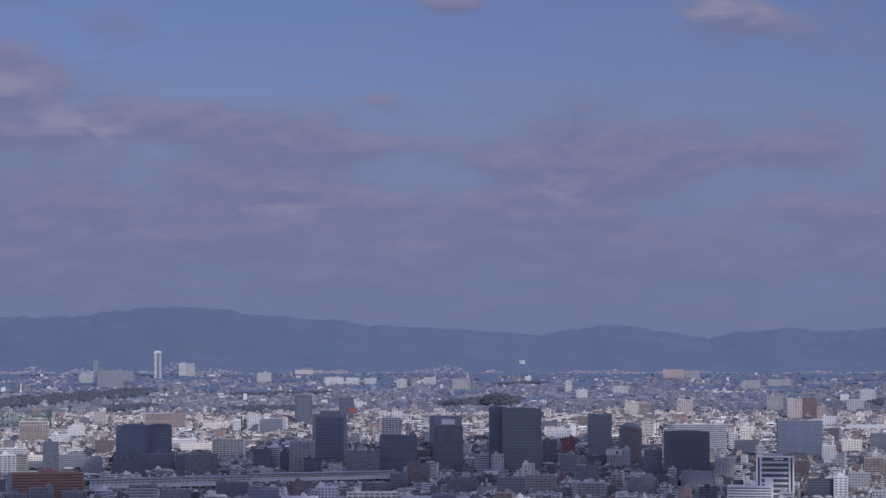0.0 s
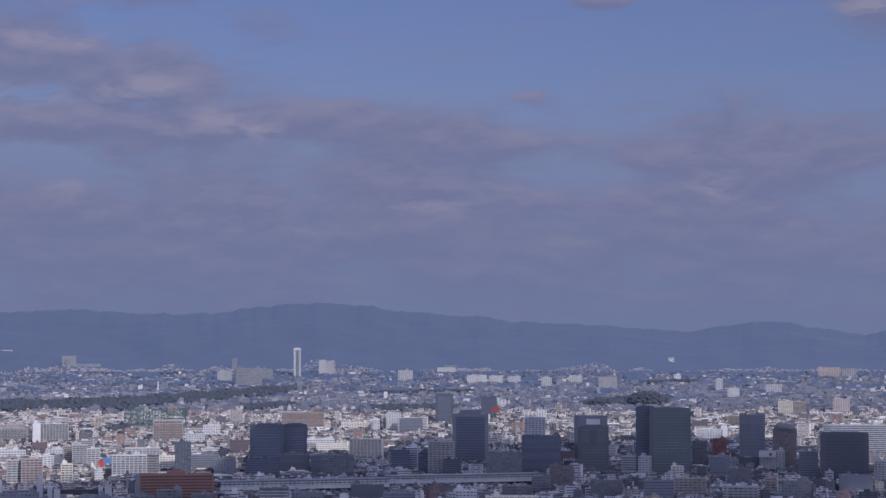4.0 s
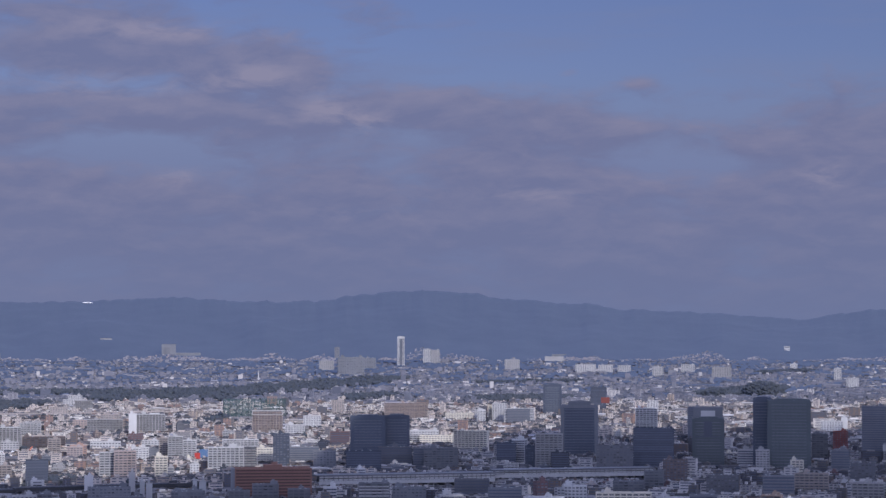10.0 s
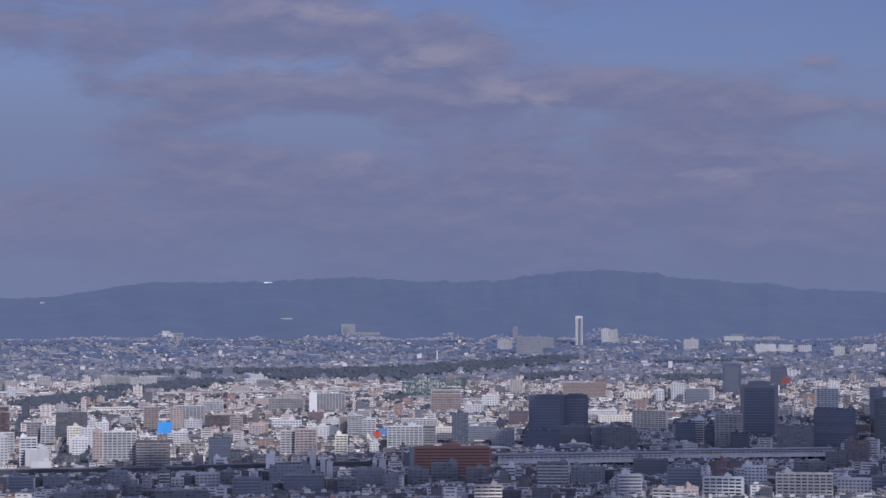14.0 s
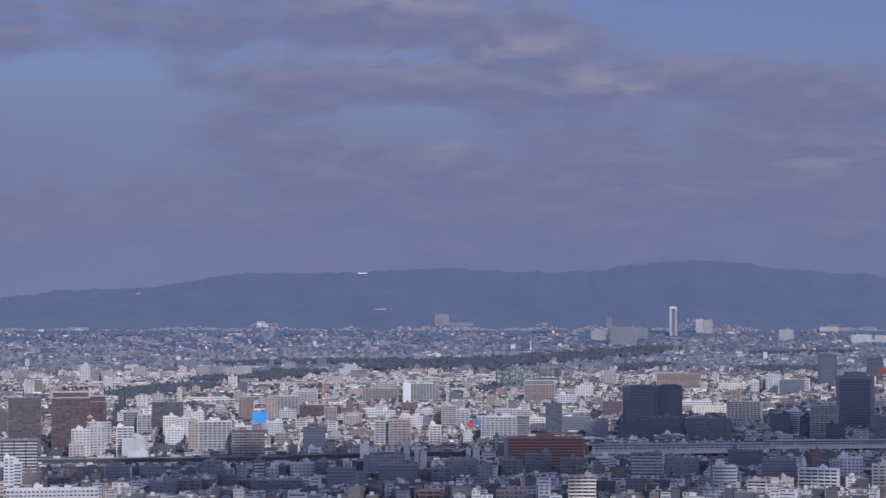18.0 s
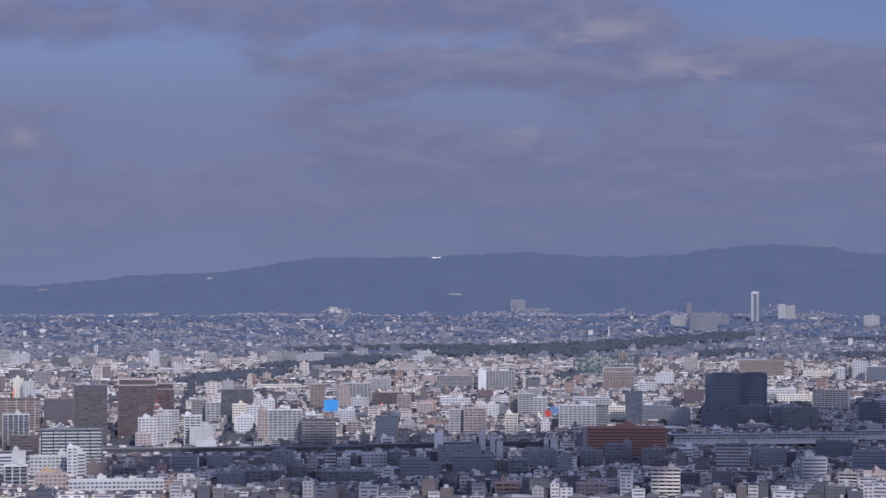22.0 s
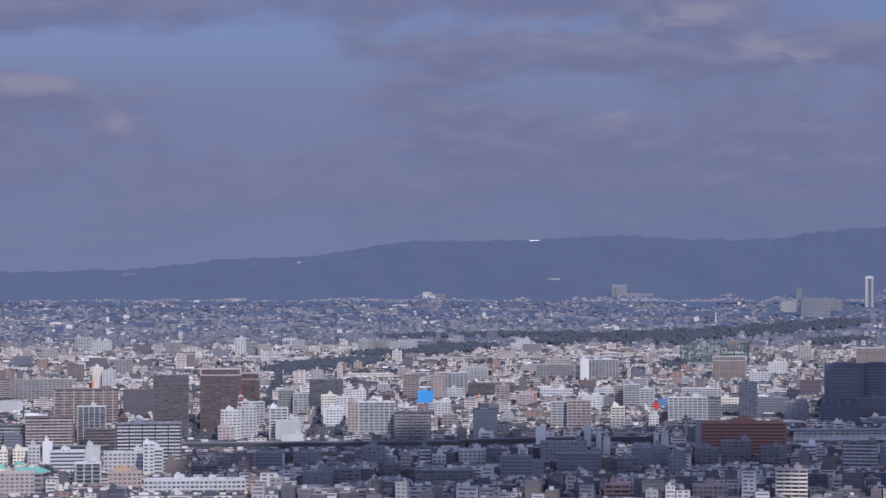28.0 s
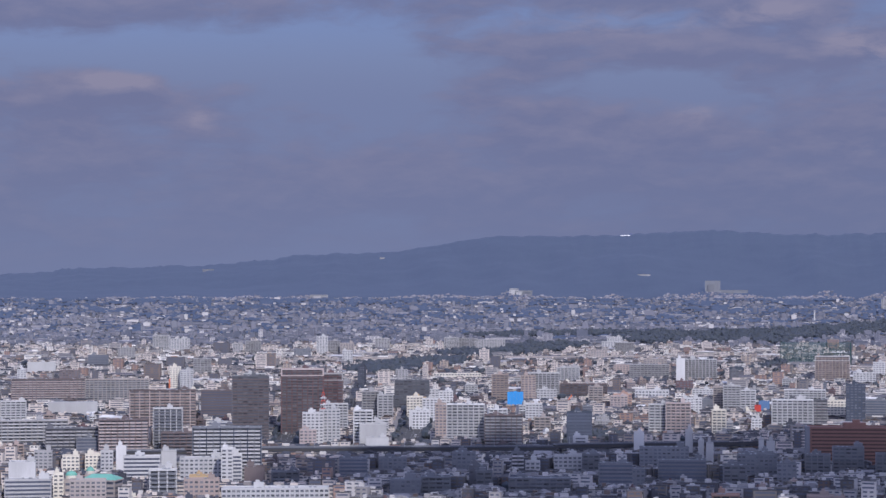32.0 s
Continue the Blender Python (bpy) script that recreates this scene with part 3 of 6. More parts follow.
def tower(x, y, w, h, floors, wall="navy", d=0.0, turn=0.0, corner="", crown=0.0, panels=0, name="office_tower", words=""):
    """A glass high-rise: curtain wall between corner piers, thin floor lines, mullions and a plant storey."""
    d = d or w * 0.7
    label = words or "%s glass office tower of %d storeys" % (PAINT[wall][0], floors)
    ob = thing(name, x, y, label, "skyscraper", "office towers", turn)
    claim(x, y, w, d, h)
    skin = material("curtain_" + wall, rgb(*[c * 1.1 for c in PAINT[wall][1]]), 0.38, 0.12, stain=0.35, size=2.0)
    wm, cm = paint(wall), paint(corner) if corner and corner != wall else skin
    part("body", Solid().box(-w / 2, w / 2, 0, d, -3, h), skin, ob)
    fh = h / floors
    for k in range(1, floors):
        part("floor_line", Solid().box(-w / 2 - 0.1, w / 2 + 0.1, -0.12, d + 0.1, k * fh - 0.3, k * fh + 0.3), paint("bluegrey") if wall != "charcoal" else wm, ob)
    s = Solid()
    bays = max(3, round(w / 4.5))
    for i in range(1, bays):
        a = -w / 2 + w * i / bays
        s.box(a - 0.12, a + 0.12, -0.2, 0.1, 0, h)
    tagged(part("mullions", s, wm, ob, "thin vertical mullions"), kind="stuff")
    c = max(1.0, w * 0.09)
    for a in (-w / 2, w / 2 - c):
        part("corner_pier", Solid().box(a - 0.3, a + c + 0.3, -0.5, c, -2, h + 1), cm, ob)
    part("crown", Solid().box(-w / 2 - 0.2, w / 2 + 0.2, -0.3, 0.5, h - 1.5, h + 2.0).box(-w / 2 - 0.2, w / 2 + 0.2, d - 0.5, d + 0.2, h - 1.5, h + 2.0)
         .box(-w / 2 - 0.2, -w / 2 + 0.4, 0.5, d - 0.5, h - 1.5, h + 2.0).box(w / 2 - 0.4, w / 2 + 0.2, 0.5, d - 0.5, h - 1.5, h + 2.0), cm, ob)
    part("plant_room", Solid().box(-w * 0.3, w * 0.3, d * 0.25, d * 0.75, h, h + (crown or 3.5)), cm, ob)
    return ob


def block(x, y, w, h, floors, wall="white", d=0.0, turn=0.0, cols=0, name="building", words="", roof="flat", gear=True, pane=0.45):
    """A plain block with punched windows in rows."""
    rng = random.Random(int(x * 3 + y * 17))
    d = d or max(7.0, min(18.0, w * 0.7))
    label = words or "%s block of %d storeys with punched windows" % (PAINT[wall][0], floors)
    ob = thing(name, x, y, label, "building", "city blocks", turn)
    claim(x, y, w, d, h)
    wm = paint(wall)
    part("body", Solid().box(-w / 2, w / 2, 0, d, -3, h), wm, ob)
    fh = h / floors
    cols = cols if cols else max(1, round(w / 3.6))
    if cols > 0:
        s = Solid()
        for k in range(floors):
            for i in range(cols):
                a = -w / 2 + w * (i + 0.5) / cols
                s.box(a - w / cols * pane * 0.7, a + w / cols * pane * 0.7, -0.05, 0.15, k * fh + fh * 0.3, k * fh + fh * (0.3 + pane))
            rows = max(1, round(d / 5))
            for i in range(rows):
                b = d * (i + 0.5) / rows
                s.box(w / 2 - 0.15, w / 2 + 0.05, b - 0.8, b + 0.8, k * fh + fh * 0.3, k * fh + fh * (0.3 + pane))
                s.box(-w / 2 - 0.05, -w / 2 + 0.15, b - 0.8, b + 0.8, k * fh + fh * 0.3, k * fh + fh * (0.3 + pane))
        tagged(part("window_grid", s, HOME_GLASS, ob, "small dark punched windows"), kind="stuff")
    if roof == "hip":
        part("roof", Solid().hip(-w / 2 - 0.5, w / 2 + 0.5, -0.5, d + 0.5, h, h + d * 0.35, 0.6), ROOF, ob)
    elif gear:
        roof_gear(ob, w, d, h, rng, wm, min(1.0, h / floors / 3.05))
    return ob


tower(67.6, 2581.1, 40.6, 56.3, 17, "navy", d=26.4, corner="navy")
tower(102.6, 2603.0, 29.0, 54.7, 17, "navy", d=22.7)
tower(323.1, 2639.3, 44.6, 62.0, 19, "navy", d=29.0, corner="bluegrey", crown=7)
tower(340.3, 3090.3, 25.4, 41.4, 17, "navy", d=10.2)
office(412.6, 3145.9, 22.4, 31.0, 17, "navy", d=8.4)
apartment(423.8, 2766.1, 27.7, 46.0, 19, "white", d=11.1)
office(390.9, 2499.3, 46.2, 48.8, 18, "navy", d=26.9, band=0.7)
slotted = tower(458.8, 2526.4, 36.2, 55.9, 17, "teal", d=28.3)
part("glass_slot", Solid().box(-5.0, 4.5, -0.35, 0.3, 37.0, 54.0).box(-17.5, 17.5, -0.35, 0.3, 36.0, 37.0), GLASS, slotted, "dark recessed window slot")
part("rear_tier", Solid().box(-17.0, 17.0, 14.0, 27.0, 55.9, 70.0), paint("bluegrey"), slotted, "grey-blue set-back upper tier")
part("sign_panel", Solid().box(-8.5, 8.0, 13.6, 14.0, 58.5, 66.0), paint("lightgrey"), slotted, "pale blank sign panel")
office(494.2, 2754.0, 40.0, 48.3, 20, "bluegrey", d=15.9)
tower(517.2, 2502.6, 21.2, 80.3, 24, "navy", d=30.2)
tower(541.2, 2471.8, 48.2, 80.2, 23, "teal", d=37.7)
office(660.6, 2551.0, 31.1, 65.8, 25, "bluegrey", d=20.7)
round_top = block(695.7, 2530.0, 28.8, 50.0, 19, "brown", d=20.8, gear=False)
part("dome", Solid().dome(0, 10.4, 50.0, 13.5, 7.0, 14), paint("darkgrey"), round_top, "low dark rounded roof")
tower(722.3, 2367.4, 54.2, 57.0, 16, "charcoal", d=36.5)
office(817.5, 2644.2, 79.6, 40.7, 16, "lightgrey", d=21.0)
office(924.7, 2536.6, 57.3, 52.6, 21, "bluegrey", d=28.4, pane="blue", piers=4)
block(907.5, 2554.6, 16.0, 50.7, 20, "bluegrey", cols=-1, d=16.6)
office(697.2, 2049.1, 46.6, 23.9, 8, "white", d=21.6)
block(721.4, 2056.7, 9.0, 31.8, 11, "white", cols=-1, d=8.8)
block(810.8, 2081.1, 15.2, 29.3, 10, "white", cols=3, d=15.5)
office(792.2, 2091.9, 28.7, 25.7, 9, "charcoal", d=21.3)
apartment(196.1, 2701.1, 42.8, 27.4, 11, "cream", d=10.8, turn=-14)
apartment(274.7, 2530.4, 31.5, 40.6, 15, "grey", d=12.5)
office(283.0, 2490.6, 20.7, 23.5, 9, "charcoal", d=12.7)
block(255.2, 2546.0, 13.4, 24.6, 9, "navy", d=10.7)
block(39.3, 3117.5, 17.4, 19.3, 10, "beige", d=7.6)
office(499.9, 2505.9, 22.6, 22.5, 8, "grey", d=12.4)
apartment(598.0, 2564.5, 18.8, 33.3, 13, "bluegrey", d=10.3)
office(692.9, 2413.3, 22.0, 33.8, 12, "bluegrey", d=16.2)
block(697.7, 2243.2, 36.2, 23.3, 8, "bluegrey", cols=-1, d=17.0)
block(1014.9, 2588.7, 26.6, 19.5, 8, "cream", d=11.2)
block(1132.1, 2842.3, 56.4, 8.2, 4, "lightgrey", cols=-1, d=9.3, gear=False)
block(1094.1, 2988.9, 30.4, 31.6, 17, "redbrown", d=9.5)
block(1063.9, 3487.4, 23.4, 12.7, 16, "grey", d=2.7)
office(707.0, 2710.6, 13.8, 42.1, 17, "bluegrey", d=11.1)
block(674.5, 2508.7, 29.9, 25.6, 10, "grey", d=14.0)
block(680.2, 2847.9, 28.8, 16.0, 7, "white", d=7.4)
block(701.9, 2869.5, 8.1, 17.7, 8, "white", cols=-1, d=4.3)
block(551.9, 3481.7, 17.2, 15.3, 14, "lightgrey", d=2.9)
block(443.6, 3537.5, 32.8, 13.5, 13, "lightgrey", d=2.3)
block(475.2, 3533.2, 23.1, 12.5, 12, "lightgrey", d=2.3)
block(504.8, 3529.0, 21.2, 11.6, 11, "lightgrey", d=2.3)
block(605.8, 3512.9, 21.2, 13.5, 13, "lightgrey", d=2.6)
block(779.0, 3520.0, 11.5, 9.0, 8, "white", d=2.6)
block(1031.0, 3492.0, 37.0, 15.5, 10, "tan", d=4.0)
block(340.3, 2455.9, 41.1, 34.2, 12, "darkgrey", d=16.4)
office(228.2, 2562.5, 22.6, 27.5, 10, "navy", d=12.4)
office(141.2, 2535.0, 45.8, 25.0, 9, "bluegrey", d=16.1)
block(834.9, 2430.6, 9.8, 33.6, 12, "grey", d=10.6)
block(1101.9, 2946.1, 13.3, 23.6, 13, "tan", d=6.2)
block(1095.1, 2894.8, 20.5, 14.9, 8, "white", d=7.8)
block(1195.3, 3049.5, 25.8, 17.5, 11, "lightgrey", d=7.5)
block(1249.3, 3139.1, 24.8, 19.8, 14, "white", d=5.6)
block(876.3, 2668.2, 12.1, 24.4, 10, "white", d=7.1)
block(919.8, 2748.5, 15.6, 22.7, 10, "cream", d=7.5)
office(882.4, 2627.1, 33.6, 19.5, 8, "darkgrey", d=11.3)
office(283.2, 2993.4, 31.1, 21.3, 10, "bluegrey", d=9.7)
block(259.4, 3015.6, 20.5, 26.3, 13, "lightgrey", d=8.2)
block(232.9, 2999.1, 11.4, 18.8, 9, "white", d=6.2)
block(481.4, 3083.0, 15.3, 18.7, 10, "white", d=5.7)
block(822.4, 3307.2, 18.4, 14.7, 11, "lightgrey", d=3.6)
block(1172.4, 3343.6, 37.5, 13.3, 13, "grey", d=3.5)
block(3.0, 2953.8, 23.6, 18.3, 8, "white", d=8.7)
office(-9.6, 2588.2, 40.4, 21.0, 8, "bluegrey", d=17.6)
apartment(125.7, 2804.4, 30.4, 10.7, 4, "lightgrey", d=7.1)
block(160.5, 2788.2, 44.0, 12.2, 5, "cream", d=7.2)
apartment(60.8, 2096.0, 29.5, 29.9, 10, "bluegrey", d=13.8, rail="lightgrey")
apartment(213.1, 2018.9, 36.1, 22.6, 7, "white", d=13.9, turn=-10)
apartment(286.2, 2007.0, 51.2, 27.1, 9, "cream", d=14.9)
block(258.8, 2147.0, 22.4, 21.9, 7, "white", d=13.7)
apartment(149.0, 2516.0, 39.2, 27.0, 10, "bluegrey", d=12.6)
office(164.1, 2236.7, 35.4, 20.5, 7, "darkgrey", d=15.5)
block(96.7, 2150.2, 33.0, 20.8, 7, "bluegrey", d=13.7)
office(186.2, 2105.4, 32.2, 23.6, 8, "bluegrey", d=13.8)
block(338.2, 2048.3, 31.3, 18.8, 6, "lightgrey", d=13.9)
office(376.3, 2100.2, 26.7, 16.1, 5, "bluegrey", d=13.8)
apartment(-83.1, 2517.5, 45.1, 28.3, 10, "darkgrey", rail="grey", d=12.6)
block(-229.3, 2881.3, 10.3, 29.4, 13, "white", cols=-1, d=6.0)
apartment(-207.0, 2894.1, 37.7, 27.4, 12, "lightgrey", rail="grey", d=9.0)
apartment(-55.8, 2904.3, 40.1, 31.2, 14, "tan", d=10.5, cap="lightgrey", pier="beige")
office(61.2, 2517.7, 39.9, 23.8, 9, "navy", d=16.2)
office(98.5, 2551.2, 39.1, 24.7, 9, "darkgrey", d=16.0)
block(16.9, 2540.8, 26.0, 21.4, 8, "bluegrey", d=12.5)
apartment(-306.8, 2679.9, 15.7, 20.5, 8, "beige", d=7.5)
apartment(-10.4, 2128.9, 21.8, 21.7, 7, "bluegrey", d=11.8)
block(-115.8, 2117.4, 32.5, 20.5, 7, "bluegrey", d=13.8)
block(-217.4, 2029.8, 36.3, 16.6, 5, "bluegrey", d=13.9)
block(-194.1, 2159.7, 41.3, 20.9, 7, "bluegrey", d=15.7)
apartment(-886.5, 2577.1, 79.3, 26.7, 11, "brown", d=9.9, rail="pink")
apartment(-815.9, 2595.4, 68.9, 26.8, 11, "beige", d=9.9, rail="grey")
apartment(-862.5, 2410.2, 25.7, 23.1, 9, "white", d=9.8)
apartment(-777.7, 2221.0, 76.3, 26.7, 9, "grey", d=12.3, rail="lightgrey")
apartment(-722.1, 2189.8, 48.0, 24.6, 8, "darkgrey", d=12.4, rail="grey")
apartment(-672.7, 2183.2, 43.7, 33.9, 12, "brown", d=14.4, rail="pink")
apartment(-696.7, 2375.3, 64.4, 41.7, 15, "brown", d=13.7, rail="tan", pier="pink")
apartment(-647.2, 2232.5, 26.9, 39.8, 14, "lightgrey", d=11.4, rail="bluegrey")
apartment(-631.5, 2209.4, 28.1, 20.6, 7, "brown", d=11.5)
apartment(-534.1, 2025.8, 55.7, 44.4, 15, "bluegrey", d=15.8, rail="lightgrey", pier="navy")
block(-827.0, 2485.7, 50.2, 15.1, 6, "lightgrey", cols=-1, d=13.9, gear=False)
office(-706.6, 2184.6, 18.9, 17.0, 6, "bluegrey", d=11.5)
block(-641.3, 2045.7, 10.1, 21.3, 7, "lightgrey", d=9.8)
block(-630.0, 2048.0, 8.3, 25.0, 8, "white", cols=-1, d=7.9)
block(-599.0, 2079.2, 12.6, 18.8, 6, "lightgrey", cols=-1, d=11.8)
block(-545.8, 1999.3, 37.5, 22.3, 7, "lightgrey", d=15.9)
office(-518.3, 1988.4, 13.3, 26.5, 9, "white", d=11.9)
block(-521.2, 1979.8, 9.2, 32.2, 11, "white", cols=2, d=9.9)
office(-629.9, 1835.5, 33.5, 20.4, 7, "lightgrey", d=22.0)
block(-639.5, 1848.7, 19.4, 31.4, 10, "lightgrey", cols=-1, d=16.0)
apartment(-549.5, 1903.7, 20.3, 22.4, 7, "white", d=12.0, rail="bluegrey")
block(-516.8, 1894.3, 26.4, 16.7, 5, "tan", d=14.0)
block(-455.5, 1874.8, 78.1, 13.2, 4, "lightgrey", d=18.0, pane=0.5)
block(-504.3, 1999.1, 16.0, 16.0, 5, "brown", d=11.9, cols=-1)
apartment(-601.6, 2349.9, 35.4, 59.7, 21, "darkgrey", d=13.9, rail="brown")
apartment(-563.9, 2403.6, 41.7, 62.6, 22, "redbrown", d=16.5, rail="brown", cap="pink", pier="redbrown")
apartment(-539.1, 2427.0, 20.5, 56.5, 20, "redbrown", d=14.6, cap="grey", pier="brown")
office(-670.3, 2474.9, 32.5, 32.0, 12, "brown", d=12.4)
apartment(-494.1, 2606.5, 37.1, 32.3, 12, "darkgrey", d=12.0)
apartment(-519.5, 2515.4, 18.4, 29.9, 11, "grey", d=10.6)
apartment(-503.0, 2509.1, 16.1, 27.5, 10, "lightgrey", d=9.8)
block(-527.0, 2292.6, 19.2, 32.2, 11, "white", d=11.3)
block(-513.7, 2304.1, 19.3, 34.5, 12, "lightgrey", d=11.3)
apartment(-530.1, 2401.0, 24.1, 29.6, 11, "lightgrey", d=10.1)
apartment(-481.6, 2301.3, 18.2, 34.3, 12, "white", d=11.3)
block(-469.9, 2290.1, 24.8, 23.2, 8, "lightgrey", cols=-1, d=11.4)
block(-462.3, 2273.7, 20.5, 12.8, 4, "lightgrey", cols=-1, d=7.6)
block(-529.3, 2283.2, 15.5, 17.6, 6, "pink", d=10.4)
block(-478.9, 2542.1, 16.3, 22.6, 8, "cream", d=9.7)
block(-461.1, 2460.5, 15.7, 17.9, 6, "white", cols=-1, d=9.1)
block(-412.7, 2322.9, 10.5, 39.7, 14, "tan", d=11.3)
apartment(-392.6, 2326.4, 40.8, 39.2, 14, "white", d=13.2, rail="lightgrey")
apartment(-353.0, 2315.4, 35.2, 31.1, 11, "brown", d=13.3, rail="grey")
apartment(-412.2, 2689.1, 18.5, 30.7, 12, "tan", d=9.9)
block(-383.2, 2703.6, 16.0, 28.4, 11, "tan", d=9.1)
apartment(-371.7, 2734.8, 37.5, 28.1, 11, "lightgrey", d=8.9, rail="grey")
apartment(-358.8, 2866.7, 26.9, 18.4, 8, "lightgrey", d=7.5)
apartment(-329.0, 2751.1, 51.3, 15.7, 6, "beige", d=8.1)
apartment(-319.8, 3151.5, 24.7, 13.8, 8, "grey", d=4.8)
apartment(-543.8, 3139.6, 19.1, 17.6, 10, "lightgrey", d=3.6)
apartment(-522.4, 3143.3, 24.2, 16.2, 9, "grey", d=3.6)
block(-493.8, 3148.0, 38.2, 14.7, 8, "grey", d=4.1)
office(-288.3, 2361.7, 23.7, 30.0, 10, "navy", d=15.0, band=0.6)
block(-280.3, 2300.9, 13.8, 14.3, 5, "white", cols=1, d=9.5)
apartment(-219.7, 2417.1, 17.2, 32.8, 12, "lightgrey", d=11.1)
apartment(-199.7, 2411.0, 24.0, 34.8, 12, "pink", d=12.1)
block(-225.9, 2283.2, 9.1, 20.7, 7, "white", cols=-1, d=9.6)
block(-278.1, 2641.7, 18.5, 15.5, 6, "pink", d=8.5)
apartment(-174.0, 2655.4, 11.9, 25.0, 10, "beige", d=7.7)
apartment(-159.4, 2638.1, 18.2, 28.3, 11, "lightgrey", d=8.6)
apartment(-142.7, 2640.1, 16.4, 23.6, 9, "white", d=8.6)
apartment(-84.6, 2703.4, 44.3, 17.5, 7, "white", d=9.2)
apartment(-94.2, 2497.2, 40.6, 30.4, 11, "white", d=11.8, rail="lightgrey")
apartment(-161.9, 2425.3, 13.9, 27.4, 10, "cream", d=10.2)
block(-32.8, 2549.7, 18.9, 40.5, 15, "navy", d=14.2)
block(-54.4, 2593.6, 27.3, 19.5, 7, "cream", d=9.6)
block(-179.1, 2247.2, 6.4, 27.1, 9, "lightgrey", cols=-1, d=7.7)
block(-167.7, 2231.9, 4.9, 20.0, 7, "lightgrey", cols=-1, d=7.7)
block(-158.4, 2199.5, 6.2, 21.1, 7, "lightgrey", cols=-1, d=7.8)
block(-117.7, 2281.9, 4.5, 16.5, 6, "lightgrey", cols=-1, d=5.8)
block(-108.9, 2266.1, 7.4, 16.3, 6, "lightgrey", cols=-1, d=7.7)
office(-113.9, 2123.6, 22.9, 21.6, 7, "bluegrey", d=13.8)
office(-172.9, 2065.6, 37.9, 20.5, 7, "bluegrey", d=15.9)
apartment(-321.2, 2000.3, 13.1, 15.7, 5, "bluegrey", d=10.9)
apartment(-312.5, 2124.1, 10.8, 18.7, 6, "bluegrey", d=9.8, rail="white")
block(-298.1, 2109.9, 12.1, 13.0, 4, "lightgrey", d=8.9)
apartment(-273.9, 1969.0, 47.0, 14.5, 5, "bluegrey", d=14.0)
office(-221.6, 2025.5, 26.3, 21.1, 7, "bluegrey", d=13.9)
block(-328.4, 2015.0, 14.1, 18.5, 6, "darkgrey", d=11.9)
block(-414.6, 2106.0, 23.4, 14.0, 5, "bluegrey", d=11.8)
office(-439.8, 2068.2, 23.0, 17.4, 6, "bluegrey", d=11.8)
apartment(-482.2, 2011.3, 22.3, 11.6, 4, "bluegrey", d=10.9)
apartment(-0.1, 1873.2, 23.9, 27.0, 9, "pink", d=13.0, rail="cream")
block(-576.5, 1812.6, 25.5, 22.9, 8, "beige", d=14.0)
office(-598.8, 2005.9, 29.3, 21.8, 7, "white", d=13.8)
apartment(-911.0, 3058.5, 21.8, 20.5, 11, "lightgrey", d=4.1)
block(-888.5, 3064.5, 27.6, 16.1, 9, "lightgrey", d=4.1)
office(-938.3, 2890.1, 25.2, 15.9, 8, "bluegrey", d=5.4)
block(-931.5, 2977.3, 21.1, 14.2, 7, "grey", d=5.1)
apartment(-793.2, 2844.1, 21.4, 21.5, 10, "grey", d=6.5)
block(-982.9, 2814.4, 33.2, 14.8, 7, "lightgrey", d=7.1, cols=-1)
block(-786.5, 2712.6, 12.7, 28.0, 12, "cream", d=6.3)
block(-771.4, 2706.1, 15.2, 25.4, 11, "lightgrey", d=6.3)
block(-809.5, 3062.7, 13.0, 12.4, 7, "grey", d=3.6)
apartment(-790.5, 3067.2, 20.3, 16.0, 9, "grey", d=3.6)
block(-719.0, 3040.6, 21.5, 11.5, 6, "bluegrey", d=4.4)
block(-699.2, 3066.3, 14.4, 24.6, 13, "lightgrey", d=3.7)
apartment(-684.4, 3069.5, 15.9, 18.8, 10, "grey", d=3.7)
block(-665.8, 3062.7, 17.3, 17.3, 9, "beige", d=3.7)
block(-631.9, 3123.2, 19.1, 16.2, 9, "grey", d=3.6)
block(-959.2, 2687.3, 10.1, 22.4, 10, "white", d=6.2)
block(-923.8, 2748.3, 23.9, 15.7, 7, "brown", d=6.7)
apartment(-704.9, 2751.9, 25.7, 18.0, 8, "lightgrey", d=7.0)
block(-269.6, 3021.5, 27.6, 11.1, 5, "beige", d=6.1)
block(-349.6, 3105.4, 25.1, 10.0, 5, "beige", d=4.4)
block(-197.2, 2763.6, 23.0, 9.4, 4, "white", d=6.5)
block(-204.3, 2613.6, 13.4, 17.6, 7, "white", d=6.9)
block(-128.7, 2483.9, 9.9, 13.2, 5, "white", d=7.3)
block(-363.4, 2706.7, 21.6, 13.6, 5, "lightgrey", d=7.4)
block(-351.9, 2516.7, 17.1, 20.5, 8, "white", d=8.0)
apartment(-332.8, 2436.2, 16.4, 16.4, 6, "beige", d=9.2)
block(-186.4, 2653.8, 13.1, 11.9, 5, "bluegrey", d=6.8)
block(-484.0, 2647.3, 21.9, 18.2, 7, "lightgrey", d=7.6)
block(-553.8, 2854.5, 14.6, 13.9, 6, "grey", d=5.2)
block(-697.9, 2050.5, 14.9, 19.6, 7, "grey", d=10.8)
block(-670.2, 2039.8, 13.8, 17.6, 6, "cream", d=9.8)
block(-657.9, 2058.9, 13.0, 16.8, 6, "cream", d=9.8)
block(-531.0, 1943.0, 19.0, 14.4, 5, "ochre", d=11.0)
block(-555.5, 1922.0, 21.8, 19.0, 6, "lightgrey", d=12.0, cols=6, pane=0.55)
block(-623.7, 1882.1, 7.6, 20.2, 7, "cream", d=9.0)
block(-356.5, 2116.4, 19.7, 18.7, 6, "bluegrey", d=11.8)
